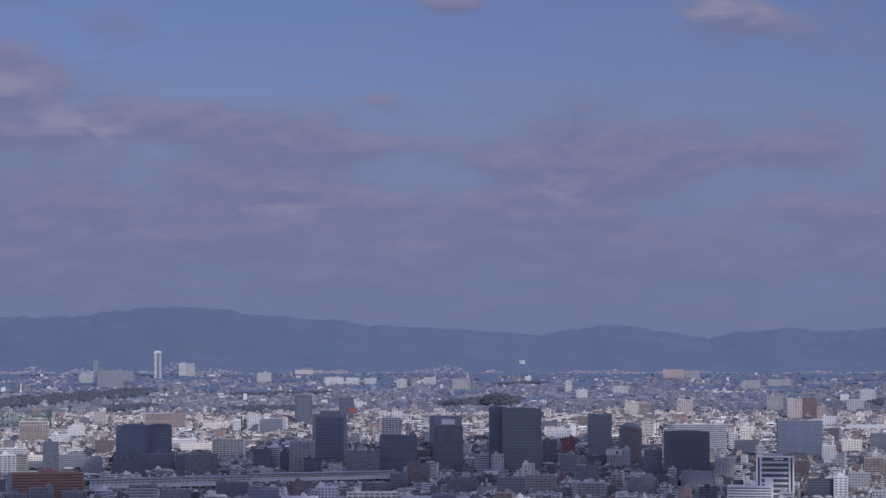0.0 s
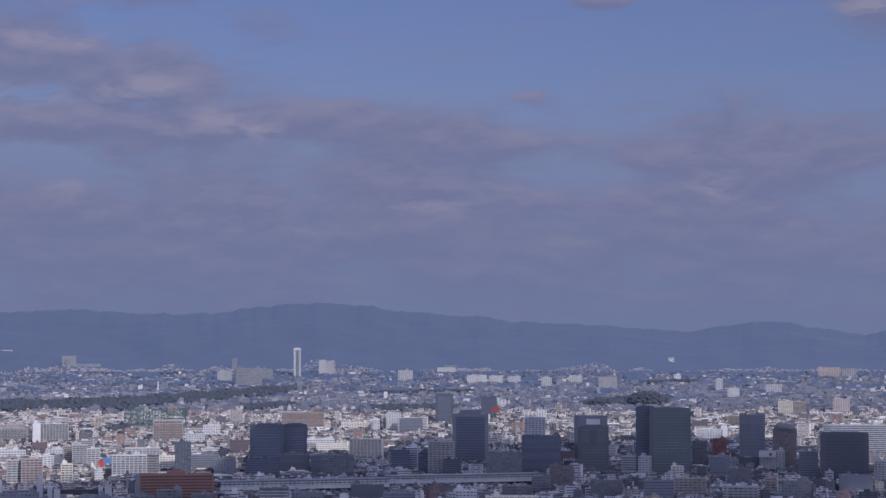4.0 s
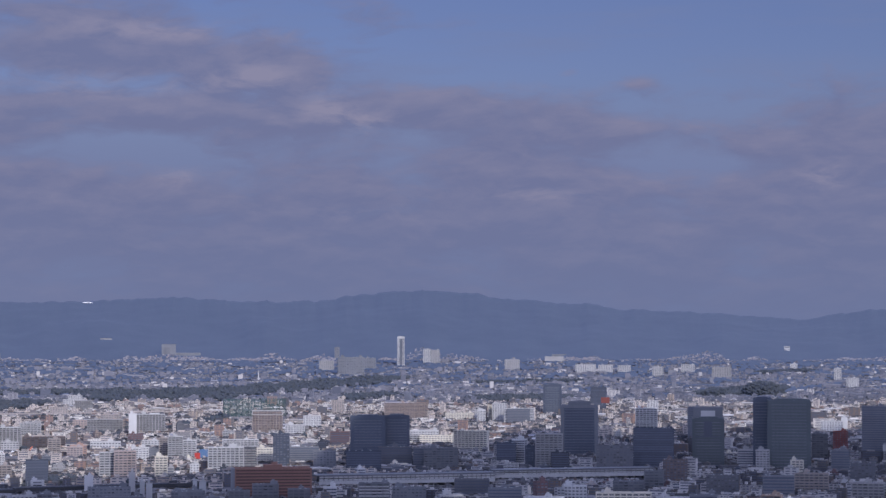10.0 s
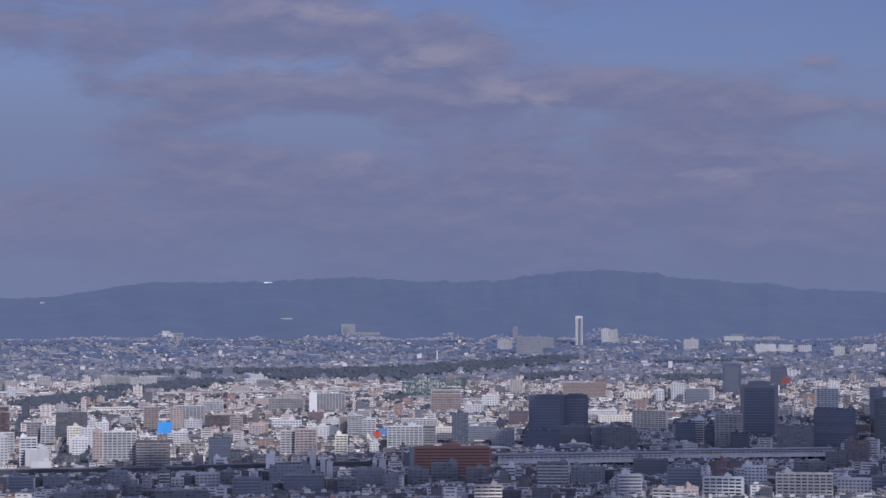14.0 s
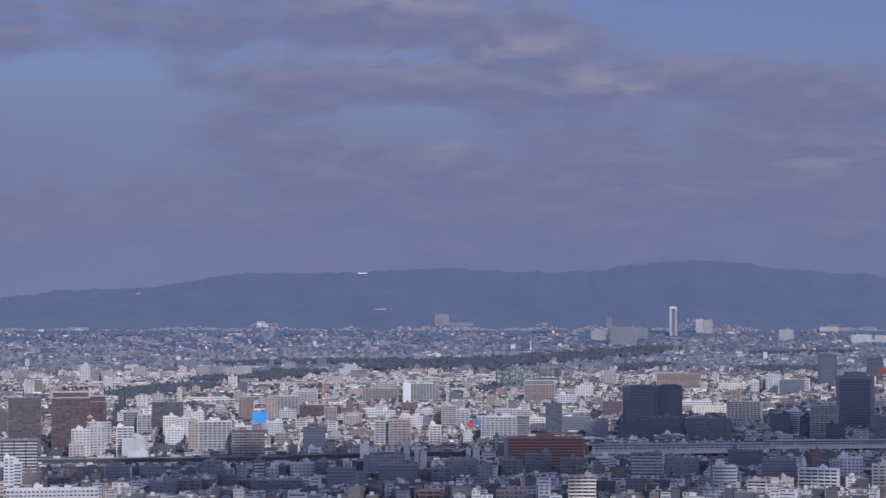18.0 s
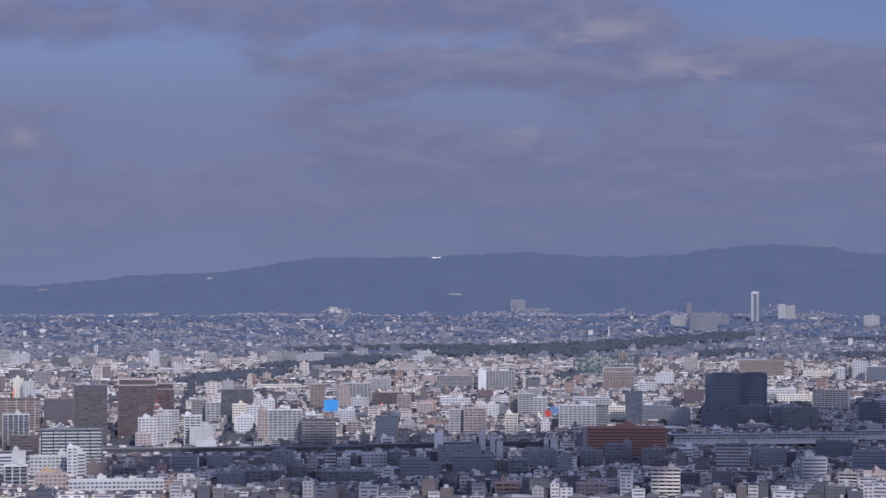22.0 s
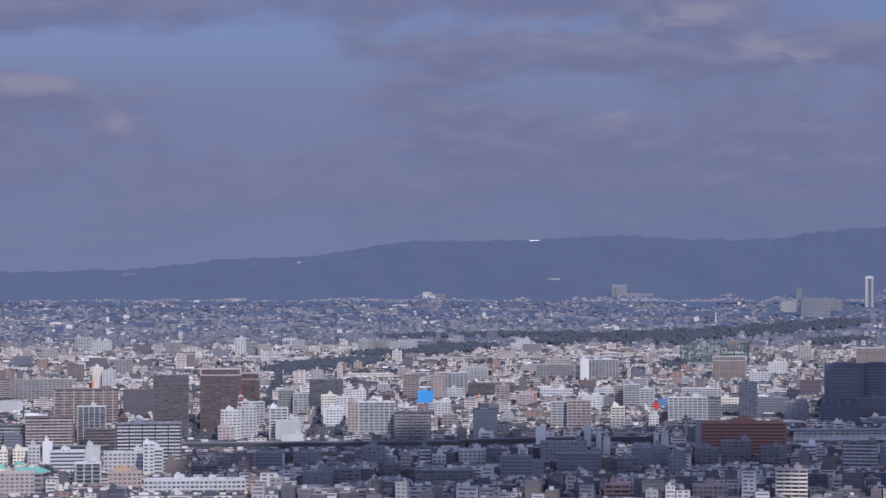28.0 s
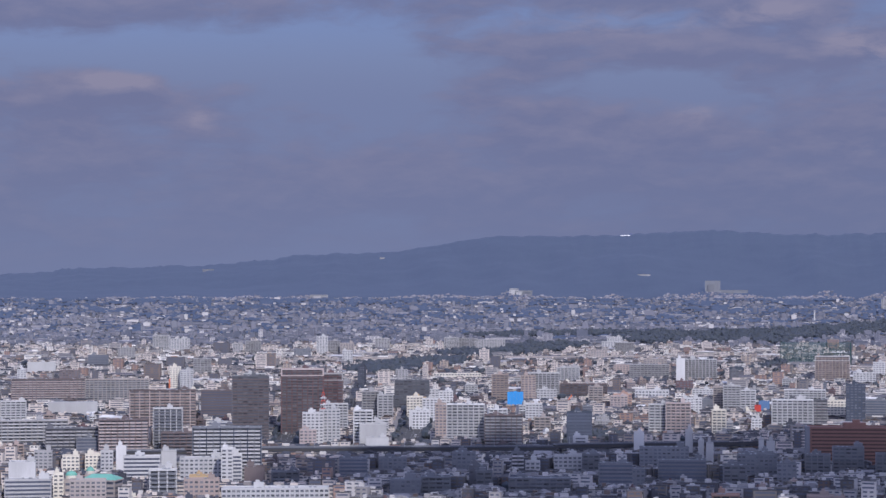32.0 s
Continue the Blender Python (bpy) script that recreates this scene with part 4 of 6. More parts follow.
apartment(-351.1, 1955.4, 22.6, 15.4, 5, "bluegrey", d=12.0)
block(-370.8, 1936.3, 23.3, 15.2, 5, "bluegrey", d=12.0)
apartment(-251.0, 2117.9, 14.8, 18.5, 6, "bluegrey", d=10.8)
block(-271.7, 2131.0, 23.4, 15.9, 5, "lightgrey", d=10.8)
apartment(-130.7, 2048.5, 18.5, 18.5, 6, "bluegrey", d=11.9)
block(-90.9, 2062.9, 15.0, 19.5, 6, "bluegrey", d=10.9)
apartment(-67.6, 2130.7, 20.6, 20.2, 7, "bluegrey", d=11.8)
block(328.2, 3577.3, 24.2, 17.4, 18, "grey", d=2.2)
block(406.5, 3661.9, 31.8, 8.9, 12, "grey", d=1.9, cols=-1)
block(648.4, 3451.6, 30.5, 17.0, 15, "grey", d=2.6)
block(819.1, 3388.8, 11.3, 18.8, 16, "lightgrey", d=2.3)
block(896.9, 3342.7, 25.2, 13.1, 11, "lightgrey", d=3.3)
apartment(846.9, 3086.8, 20.8, 22.5, 13, "cream", d=5.2)
apartment(866.2, 3081.9, 19.0, 21.7, 12, "beige", d=5.2)
block(936.4, 3103.3, 24.4, 21.0, 12, "pink", d=5.0)
apartment(1077.9, 3088.4, 24.4, 24.6, 15, "lightgrey", d=4.8)
block(1077.2, 2994.4, 22.0, 30.7, 17, "pink", d=5.4)
block(1118.8, 3333.6, 31.8, 15.1, 13, "grey", d=3.3)
block(507.0, 2452.6, 15.2, 27.6, 10, "grey", d=9.0)
office(591.1, 2435.7, 20.7, 27.6, 10, "bluegrey", d=9.9)
block(590.3, 2331.8, 26.6, 23.9, 8, "darkgrey", d=10.3)
block(418.0, 2222.3, 32.8, 23.9, 8, "darkgrey", d=11.6)
office(470.6, 2199.6, 31.4, 25.0, 8, "bluegrey", d=11.6)
apartment(514.1, 2243.2, 35.2, 23.0, 8, "beige", d=11.5)
block(394.0, 2369.4, 26.7, 26.6, 9, "brown", d=10.3)
apartment(357.7, 2284.9, 20.6, 23.1, 8, "bluegrey", d=10.5)
apartment(320.5, 2213.4, 31.2, 19.9, 7, "bluegrey", d=11.6)
block(253.4, 2172.7, 19.5, 17.0, 6, "lightgrey", d=10.7)
apartment(551.1, 2157.8, 32.2, 21.0, 7, "grey", d=11.6)
block(615.1, 2183.5, 31.4, 23.8, 8, "bluegrey", d=11.6)
block(758.6, 2332.8, 23.4, 29.6, 11, "grey", d=10.1)
apartment(853.4, 2334.8, 21.5, 24.4, 9, "brown", d=10.0)
block(867.9, 2176.0, 24.0, 24.2, 8, "grey", d=10.4)
apartment(943.2, 2323.2, 24.1, 25.8, 9, "tan", d=9.9)
block(951.6, 2502.8, 17.9, 23.2, 9, "white", d=8.5)
office(1068.8, 2611.3, 37.3, 24.2, 10, "bluegrey", d=10.2)
apartment(-268.1, 2914.2, 46.8, 17.9, 8, "grey", d=6.6)
apartment(133.0, 3068.4, 60.0, 21.5, 11, "tan", d=6.2)
block(232.7, 3010.4, 13.8, 18.5, 9, "white", d=5.5)
office(284.4, 2995.4, 41.2, 21.4, 10, "white", d=7.6)
apartment(256.9, 3032.7, 23.2, 21.7, 11, "cream", d=6.1)
block(-455.4, 2521.4, 22.9, 23.2, 9, "white", d=8.9)
block(-19.6, 2887.0, 25.9, 14.7, 6, "white", d=6.8)
block(-493.6, 2888.4, 56.3, 7.0, 2, "cream", d=9.0, gear=False, words="long low pale hall with a flat roof")
block(-470.8, 2652.8, 25.2, 15.7, 6, "white", d=9.0)
block(-481.1, 2576.9, 15.5, 17.7, 6, "ochre", d=8.5)
block(-457.0, 2459.5, 17.4, 17.4, 6, "white", d=9.5)
block(-652.0, 3003.6, 12.7, 15.9, 8, "white", d=5.0)
block(-336.6, 3194.4, 33.5, 9.0, 5, "lightgrey", d=6.0)
block(-336.6, 3196.4, 20.0, 14.5, 8, "lightgrey", d=4.0)
apartment(-326.3, 2740.7, 51.8, 16.0, 6, "brown", d=9.0)
apartment(-360.8, 2899.3, 23.7, 15.8, 7, "grey", d=7.5)
block(-280.2, 2955.4, 68.1, 12.0, 5, "tan", d=8.0)
block(-220.4, 2816.7, 19.2, 11.2, 4, "redbrown", d=8.0)
block(-276.5, 2665.4, 19.6, 14.5, 5, "coral", d=9.0)
block(-251.3, 2742.3, 37.3, 10.0, 3, "white", d=11.0)
block(-195.4, 2629.4, 11.0, 16.5, 6, "white", d=7.0)
office(37.6, 2770.0, 24.5, 19.3, 7, "redbrown", d=11.0)
block(148.4, 2865.4, 37.1, 8.9, 3, "white", d=8.0)
block(205.4, 3042.8, 37.8, 10.1, 5, "cream", d=6.0)
block(264.1, 3053.1, 18.9, 20.5, 10, "tan", d=6.0)
block(642.1, 2645.1, 17.4, 27.0, 10, "red", d=10.0)
apartment(-42.9, 2155.1, 25.8, 24.0, 8, "bluegrey", d=12.0)
block(-60.2, 1885.0, 26.6, 13.5, 4, "tan", d=12.0)
apartment(-129.7, 1876.0, 19.7, 14.0, 4, "coral", d=11.0)

# ---- landmarks ----
def station_hall(x, y, w, h):
    """The long brown station building with louvred storeys."""
    ob = thing("station_building", x, y, "long orange-brown station building with horizontal louvre bands", "station", turn=4)
    claim(x, y, w, 30, h)
    wm = material("brown_station_tiles", rgb(128, 96, 89), 0.75, streak=True)
    lm = material("dark_brown_louvre", rgb(78, 58, 56), 0.7)
    part("body", Solid().box(-w / 2, w / 2, 0, 28, -3, h), wm, ob)
    rows = 11
    for k in range(rows):
        z = h * (k + 0.45) / rows
        part("louvre_band", Solid().box(-w / 2 + 1.5, w / 2 - 1.5, -0.15, 0.2, z, z + h / rows * 0.42).box(w / 2 - 0.2, w / 2 + 0.15, 1, 27, z, z + h / rows * 0.42), lm, ob)
    part("corner_stair", Solid().box(-w / 2 - 3.5, -w / 2, -1.5, 12, -3, h + 1.5), paint("bluegrey"), ob, "grey stair shaft")
    part("roof_house", Solid().box(-w * 0.12, w * 0.12, 6, 18, h, h + 4.5).box(-w * 0.02, w * 0.06, 8, 14, h + 4.5, h + 7), wm, ob)
    part("parapet", Solid().box(-w / 2, w / 2, -0.1, 0.5, h, h + 1.2).box(-w / 2, w / 2, 27.5, 28, h, h + 1.2), wm, ob)


station_hall(-36.3, 2216.4, 77.1, 33.9)


def viaduct(x0, y0, x1, y1, deck, high, name, label, roofed, deep=24.0):
    """A raised line on piers from one point to another; the roofed kind carries platforms behind a slatted wall."""
    a, b = Vector((x0, y0, 0)), Vector((x1, y1, 0))
    long = (b - a).length
    z = ground_z((x0 + x1) / 2, (y0 + y1) / 2)
    ob = new(name)
    ob.matrix_world = pose(x0, y0, z, 0, 0, math.degrees(math.atan2(y1 - y0, x1 - x0)))
    tagged(ob, label, "viaduct" if roofed else "elevated road")
    mid = (a + b) / 2
    claim(mid.x, mid.y, long, deep + 8, high * 0.4)
    part("deck", Solid().box(0, long, 0, deep, deck - 2.2, deck), CONCRETE if roofed else material("asphalt", (0.06, 0.06, 0.065, 1), 0.9, stain=0.4, grain=0.3), ob)
    if roofed:
        part("edge_wall", Solid().box(0, long, -0.3, 0, deck - 2.4, deck + 1.3), paint("lightgrey"), ob)
    else:
        # charcoal here puts the shade on the deck's side and underside into colour
        part("edge_wall", Solid().box(0, long, -0.3, 0, deck - 0.2, deck + 0.9), paint("charcoal"), ob)
        part("girder", Solid().box(0, long, 0.3, 1.2, deck - 3.2, deck - 2.2), paint("charcoal"), ob)
    part("edge_wall", Solid().box(0, long, deep, deep + 0.3, deck - 2.4, deck + 1.3), paint("bluegrey"), ob)
    for i in range(int(long // 24) + 1):
        u = min(long - 3, 6 + i * 24.0)
        part("pier", Solid().box(u, u + 2.2, deep * 0.2, deep * 0.8, -4, deck - 2.2).box(u - 0.6, u + 2.8, deep * 0.05, deep * 0.95, deck - 3.6, deck - 2.2), CONCRETE, ob)
    if roofed:
        part("platform_roof", Solid().box(-2, long + 2, -1, deep + 1, high - 0.9, high), material("pale_platform_roof", rgb(98, 102, 110), 0.6), ob, "long grey platform roof")
        part("roof_ridge", Solid().hip(0, long, deep * 0.2, deep * 0.8, high, high + 0.8, 0.98), paint("bluegrey"), ob)
        part("inner_wall", Solid().box(0, long, deep * 0.45, deep * 0.5, deck, high - 0.9), paint("darkgrey"), ob)
        n = int(long // 5.2)
        for i in range(n):
            u = (i + 0.12) * long / n
            mid_z = (deck + high) / 2
            part("wall_panel", Solid().box(u, u + long / n * 0.86, -0.25, 0.05, deck + 1.5, mid_z - 0.4).box(u, u + long / n * 0.86, -0.25, 0.05, mid_z + 0.5, high - 1.6), paint("lightgrey"), ob)
        part("wall_rail", Solid().box(0, long, -0.2, 0.0, high - 1.8, high - 0.9), paint("bluegrey"), ob)
    else:
        for i in range(int(long // 40)):
            u = 12 + i * 40.0
            part("lamp_post", Solid().box(u, u + 0.3, 0.2, 0.5, deck, deck + 7).box(u, u + 0.3, 0.2, 3.0, deck + 6.8, deck + 7.0), STEEL, ob)


viaduct(9.5, 2327.2, 198.7, 2368.6, 9.0, 16.5, "railway_viaduct", "raised railway station with long grey platform roofs", True)
viaduct(200.5, 2390.8, 379.2, 2426.5, 8.0, 14.5, "railway_viaduct", "raised railway line with pale slatted walls", True, 18.0)
viaduct(-558.6, 2206.8, -298.5, 2271.6, 8.5, 9.5, "elevated_road", "dark elevated expressway on concrete piers", False, 12.0)
viaduct(-298.5, 2271.6, -88.1, 2355.3, 8.5, 9.5, "elevated_road", "raised approach line with parapet walls", False, 12.0)
viaduct(-673.3, 2157.1, -614.5, 2182.4, 8.0, 9.5, "elevated_road", "pale elevated expressway between blocks", False, 16.0)


def rail_line(a0, r0, a1, r1, spans):
    """A pale railway viaduct over the far quarters, span by span between two points given by azimuth and distance."""
    ways = []
    for i in range(spans + 1):
        a, r = radians(a0 + (a1 - a0) * i / spans), r0 + (r1 - r0) * i / spans
        ways.append(Vector((r * math.sin(a), r * math.cos(a), ground_z(r * math.sin(a), r * math.cos(a)))))
    ob = new("railway_line")
    ob.matrix_world = pose(ways[0].x, ways[0].y, ways[0].z)
    tagged(ob, "long pale concrete railway viaduct across the far quarters", "viaduct")
    for p, q in zip(ways, ways[1:]):
        side = Vector((p.y - q.y, q.x - p.x, 0)).normalized() * 3.0
        claim((p.x + q.x) / 2, (p.y + q.y) / 2, (q - p).length, 8.0, 2.0)
        deck = Solid()
        deck.v = [tuple(e + side * k + Vector((0, 0, up)) - ways[0]) for e in (p, q) for k, up in ((-1, 3.2), (1, 3.2), (1, 4.6), (-1, 4.6))]
        deck.f, deck.m = [(0, 1, 5, 4), (1, 2, 6, 5), (2, 3, 7, 6), (3, 0, 4, 7), (0, 3, 2, 1), (4, 5, 6, 7)], [0] * 6
        part("span", deck, paint("beige"), ob)
        m = p - ways[0]
        part("pier", Solid().box(m.x - 0.9, m.x + 0.9, m.y - 2.0, m.y + 2.0, m.z - 3.0, m.z + 3.2), CONCRETE, ob)


rail_line(-13.2, 3085.0, -9.9, 3098.0, 6)
rail_line(-8.6, 3103.0, -3.4, 3124.0, 9)


def frame_tower(x, y, w, h):
    """The far white high-rise: two pale shafts joined at the top over a dark recess."""
    ob = thing("high_rise_tower", x, y, "slender white residential high-rise with a dark central recess", "skyscraper")
    claim(x, y, w, w, h)
    wm = paint("lightgrey")
    part("shaft", Solid().box(-w / 2, -w * 0.2, 0, w * 0.8, -3, h), wm, ob)
    part("shaft", Solid().box(w * 0.2, w / 2, 0, w * 0.8, -3, h), wm, ob)
    part("core", Solid().box(-w * 0.2, w * 0.2, w * 0.12, w * 0.7, -3, h * 0.96), material("recess_panels", rgb(98, 104, 118), 0.6), ob, "grey recessed window strip")
    part("head", Solid().box(-w / 2, w / 2, -0.1, w * 0.8, h * 0.93, h).box(-w * 0.3, w * 0.3, w * 0.2, w * 0.6, h, h * 1.015), wm, ob)
    s = Solid()
    for k in range(40):
        z = h * (k + 0.5) / 43
        s.box(-w * 0.48, -w * 0.23, -0.05, 0.1, z, z + h / 43 * 0.35).box(w * 0.23, w * 0.48, -0.05, 0.1, z, z + h / 43 * 0.35)
    tagged(part("window_grid", s, GLASS, ob, "small dark windows"), kind="stuff")


frame_tower(149.5, 3635.0, 12.1, 48.4)
block(194.0, 3658.1, 13.1, 24.3, 20, "lightgrey", d=5, cols=4)
block(207.1, 3657.4, 15.0, 22.5, 18, "grey", d=5, cols=5)
block(45.2, 3712.8, 8.6, 21.9, 20, "bluegrey", d=4, cols=3)
# blue-grey on the next three blocks is haze put into their paint
block(53.0, 3537.9, 17.2, 28.1, 11, "bluegrey", d=6)
block(73.4, 3537.6, 27.2, 28.1, 11, "bluegrey", d=6)
block(97.7, 3599.2, 18.4, 18.4, 9, "bluegrey", d=5)
block(26.6, 3587.9, 23.9, 15.6, 8, "grey", d=6)


def practice_net(x, y, w, h):
    """A golf practice ground: tall posts that hold green netting on three sides."""
    ob = thing("practice_net", x, y, "green golf practice net hung between tall steel posts", "netting")
    d = w * 0.5
    claim(x, y, w, d, h * 0.5)
    net = material("green_net", rgb(56, 92, 92), 0.9, stain=0.3)
    post = paint("teal")
    n = 10
    for i in range(n + 1):
        u = -w / 2 + w * i / n
        part("post", Solid().tube(u, d, 0, h * 1.02, 0.5, 0.35, 6), post, ob)
    # open weave: many thin strands
    for i in range(n):
        s = Solid()
        u = -w / 2 + w * i / n
        for k in range(14):
            q = u + w / n * k / 14
            s.box(q, q + w / n / 14 * 0.42, d - 0.05, d + 0.05, 0.5, h)
        tagged(part("net_panel", s, net, ob, "green net weave"), kind="stuff")
    for side in (-1, 1):
        s = Solid()
        for k in range(20):
            q = d * k / 20
            s.box(side * w / 2 - 0.05, side * w / 2 + 0.05, q, q + d / 20 * 0.5, 0.5, h)
        tagged(part("net_panel", s, net, ob, "green net weave"), kind="stuff")
        part("post", Solid().tube(side * w / 2, 0, 0, h * 1.05, 0.6, 0.4, 6), post, ob)


practice_net(-75.8, 3051.6, 85.9, 29.0)


def wrapped_block(x, y, w, h, tone=(46, 142, 212)):
    """A building under works, wrapped in bright blue sheet over a scaffold."""
    ob = thing("wrapped_building", x, y, "building under works wrapped in %s blue sheeting" % ("bright" if tone[0] < 50 else "dull"), "building")
    d = w * 0.8
    claim(x, y, w, d, h)
    sheet = material("blue_sheet_%d" % tone[0], rgb(*tone), 0.6, stain=0.25, size=0.5)
    part("body", Solid().box(-w / 2 + 0.6, w / 2 - 0.6, 0.6, d, -3, h - 0.5), paint("grey"), ob)
    n = 5
    for i in range(n):
        u = -w / 2 + w * i / n
        part("sheet", Solid().box(u, u + w / n - 0.06, -0.05 + 0.12 * (i % 2), 0.1 + 0.12 * (i % 2), 0.5, h + 0.4 * (i % 3)), sheet, ob)
    part("sheet", Solid().box(w / 2 - 0.1, w / 2 + 0.1, 0.2, d, 0.5, h), sheet, ob)
    part("sheet", Solid().box(-w / 2 - 0.1, -w / 2 + 0.1, 0.2, d, 0.5, h), sheet, ob)
    s = Solid()
    for i in range(n + 1):
        u = -w / 2 + w * i / n
        s.box(u - 0.05, u + 0.05, -0.25, -0.15, 0, h + 1.6)
    tagged(part("scaffold_poles", s, STEEL, ob, "thin steel scaffold poles"), kind="stuff")


wrapped_block(-387.7, 2634.7, 16.8, 19.2)


def radio_mast(x, y, high, z):
    """A red and white lattice mast on a roof."""
    ob = thing("radio_mast", x, y, "red and white lattice radio mast on a rooftop", "mast", z=z)
    red, white = material("mast_red", rgb(186, 62, 50), 0.6), paint("white")
    n = 7
    for k in range(n):
        r0, r1 = 3.2 * (1 - k / n * 0.75), 3.2 * (1 - (k + 1) / n * 0.75)
        z0, z1 = high * k / n, high * (k + 1) / n
        s = Solid()
        for a, b in ((-1, -1), (1, -1), (1, 1), (-1, 1)):
            j = len(s.v)
            for zz, rr in ((z0, r0), (z1, r1)):
                s.v += [(a * rr - 0.18, b * rr - 0.18, zz), (a * rr + 0.18, b * rr - 0.18, zz), (a * rr + 0.18, b * rr + 0.18, zz), (a * rr - 0.18, b * rr + 0.18, zz)]
            s.f += [(j + i, j + (i + 1) % 4, j + 4 + (i + 1) % 4, j + 4 + i) for i in range(4)]
            s.m += [0] * 4
        s.box(-r1 - 0.2, r1 + 0.2, -r1 - 0.2, -r1 + 0.1, z1 - 0.4, z1).box(-r1 - 0.2, r1 + 0.2, r1 - 0.1, r1 + 0.2, z1 - 0.4, z1)
        part("mast_section", s, red if k % 2 == 0 else white, ob)
    for zz in (high * 0.55, high * 0.78):
        part("aerial_platform", Solid().tube(0, 0, zz, zz + 0.8, 3.0, 3.0, 10), white, ob)
    part("tip", Solid().tube(0, 0, high, high * 1.12, 0.15, 0.08, 6), red, ob)


def hall_with_green_roof(x, y, w, h):
    """A public hall with a verdigris copper hip roof."""
    ob = thing("public_hall", x, y, "brown stone hall under a verdigris copper hip roof", "hall", turn=-18)
    d = w * 0.7
    claim(x, y, w, d, h)
    copper = material("verdigris_copper", rgb(104, 164, 150), 0.6, stain=0.4, size=0.5)
    stone = paint("beige")
    part("body", Solid().box(-w / 2, w / 2, 0, d, -3, h * 0.8), stone, ob)
    for k in range(5):
        z = h * 0.8 * (k + 0.4) / 5
        part("window_band", Solid().box(-w / 2 + 1.5, w / 2 - 1, -0.05, 0.2, z, z + h * 0.07).box(w / 2 - 0.2, w / 2 + 0.05, 1, d - 1, z, z + h * 0.07), GLASS, ob)
    part("cornice", Solid().box(-w / 2 - 0.8, w / 2 + 0.8, -0.8, d + 0.8, h * 0.8, h * 0.84), stone, ob)
    roof = part("roof", Solid().hip(-w / 2 - 0.6, w / 2 + 0.6, -0.6, d + 0.6, h * 0.84, h, 0.55), copper, ob, "verdigris copper hip roof")
    s = Solid()
    for i in range(9):
        u = -w / 2 + w * (i + 0.5) / 9
        s.box(u - 0.12, u + 0.12, -0.5, d * 0.4, h * 0.845, h * 0.87)
    tagged(part("roof_seams", s, copper, roof, "standing seams of the copper roof"), kind="stuff")


def domed_block(x, y, w, h):
    ob = thing("domed_building", x, y, "beige building topped by a verdigris copper dome", "building")
    claim(x, y, w, w, h)
    copper = material("verdigris_copper", rgb(104, 164, 150))
    part("body", Solid().box(-w / 2, w / 2, 0, w, -3, h * 0.72), paint("beige"), ob)
    part("drum", Solid().tube(0, w / 2, h * 0.72, h * 0.82, w * 0.42, w * 0.42, 14), paint("cream"), ob)
    part("dome", Solid().dome(0, w / 2, h * 0.82, w * 0.42, h * 0.15, 14), copper, ob)
    part("finial", Solid().tube(0, w / 2, h * 0.965, h * 1.03, 0.3, 0.1, 6), copper, ob)
    s = Solid()
    for k in range(3):
        s.box(-w * 0.4, w * 0.4, -0.05, 0.2, h * (0.1 + 0.2 * k), h * (0.18 + 0.2 * k))
    tagged(part("window_grid", s, GLASS, ob, "dark windows"), kind="stuff")


hall_with_green_roof(-584.9, 1858.8, 25.6, 22.7)
domed_block(-616.9, 1891.0, 10.5, 22.4)
domed_block(-620.8, 1944.9, 7.8, 20.1)
radio_mast(-521.6, 2311.6, 26.0, 34.0)


def framed_office(x, y, w, h):
    """The white-framed office: pale piers and head, dark ribbons of glass between."""
    ob = thing("framed_office", x, y, "office block with white frame and dark window ribbons", "office building", turn=2)
    d = 24.0
    claim(x, y, w, d, h)
    wm = paint("white")
    part("body", Solid().box(-w / 2, w / 2, 0, d, -3, h - 1), paint("charcoal"), ob)
    for a in (-w / 2, -w / 2 + w * 0.1, w / 2 - w * 0.14, w / 2 - w * 0.04):
        part("pier", Solid().box(a - 0.2, a + w * 0.045, -1.2, 0.4, -2, h), wm, ob)
    part("head", Solid().box(-w / 2 - 0.2, w / 2 + 0.2, -1.2, 0.6, h - 1.2, h + 0.6), wm, ob)
    n = 9
    for k in range(n):
        z = (h - 5) * k / n
        part("spandrel", Solid().box(-w * 0.36, w * 0.34, -0.35, 0.1, z + (h - 5) / n * 0.55, z + (h - 5) / n * 0.95), paint("lightgrey"), ob)
    board = part("sign_board", Solid().box(-w * 0.3, w * 0.3, -0.5, 0.1, h - 4.6, h - 1.4), paint("charcoal"), ob)
    for i in range(5):
        part("lettering_bar", Solid().box(-w * 0.02 + i * w * 0.05, w * 0.015 + i * w * 0.05, -0.62, -0.5, h - 3.8, h - 2.2), wm, board)
    part("roof_gear", Solid().box(-w * 0.3, w * 0.2, 4, 14, h, h + 2.5), STEEL, ob)


framed_office(727.8, 2055.3, 40.1, 55.2)


def billboard(x, y, w, h, z, face="white", mark=None):
    """A sign on posts."""
    ob = thing("billboard", x, y, "%s rooftop billboard on steel posts" % PAINT[face][0], "sign", "rooftop billboards", z=z)
    panel = part("panel", Solid().box(-w / 2, w / 2, 0, 0.4, 2, 2 + h), paint(face), ob)
    if mark:
        part("printed_mark", Solid().tube(0, 0, 0, 0.1, h * 0.28, h * 0.28, 14), material("mark_" + face, rgb(*mark), 0.6), panel).matrix_local = pose(w * 0.2, -0.02, 2 + h / 2, 90)
    for a in (-w * 0.35, w * 0.35):
        part("post", Solid().box(a - 0.2, a + 0.2, 0.1, 0.5, -1, 2), STEEL, ob)


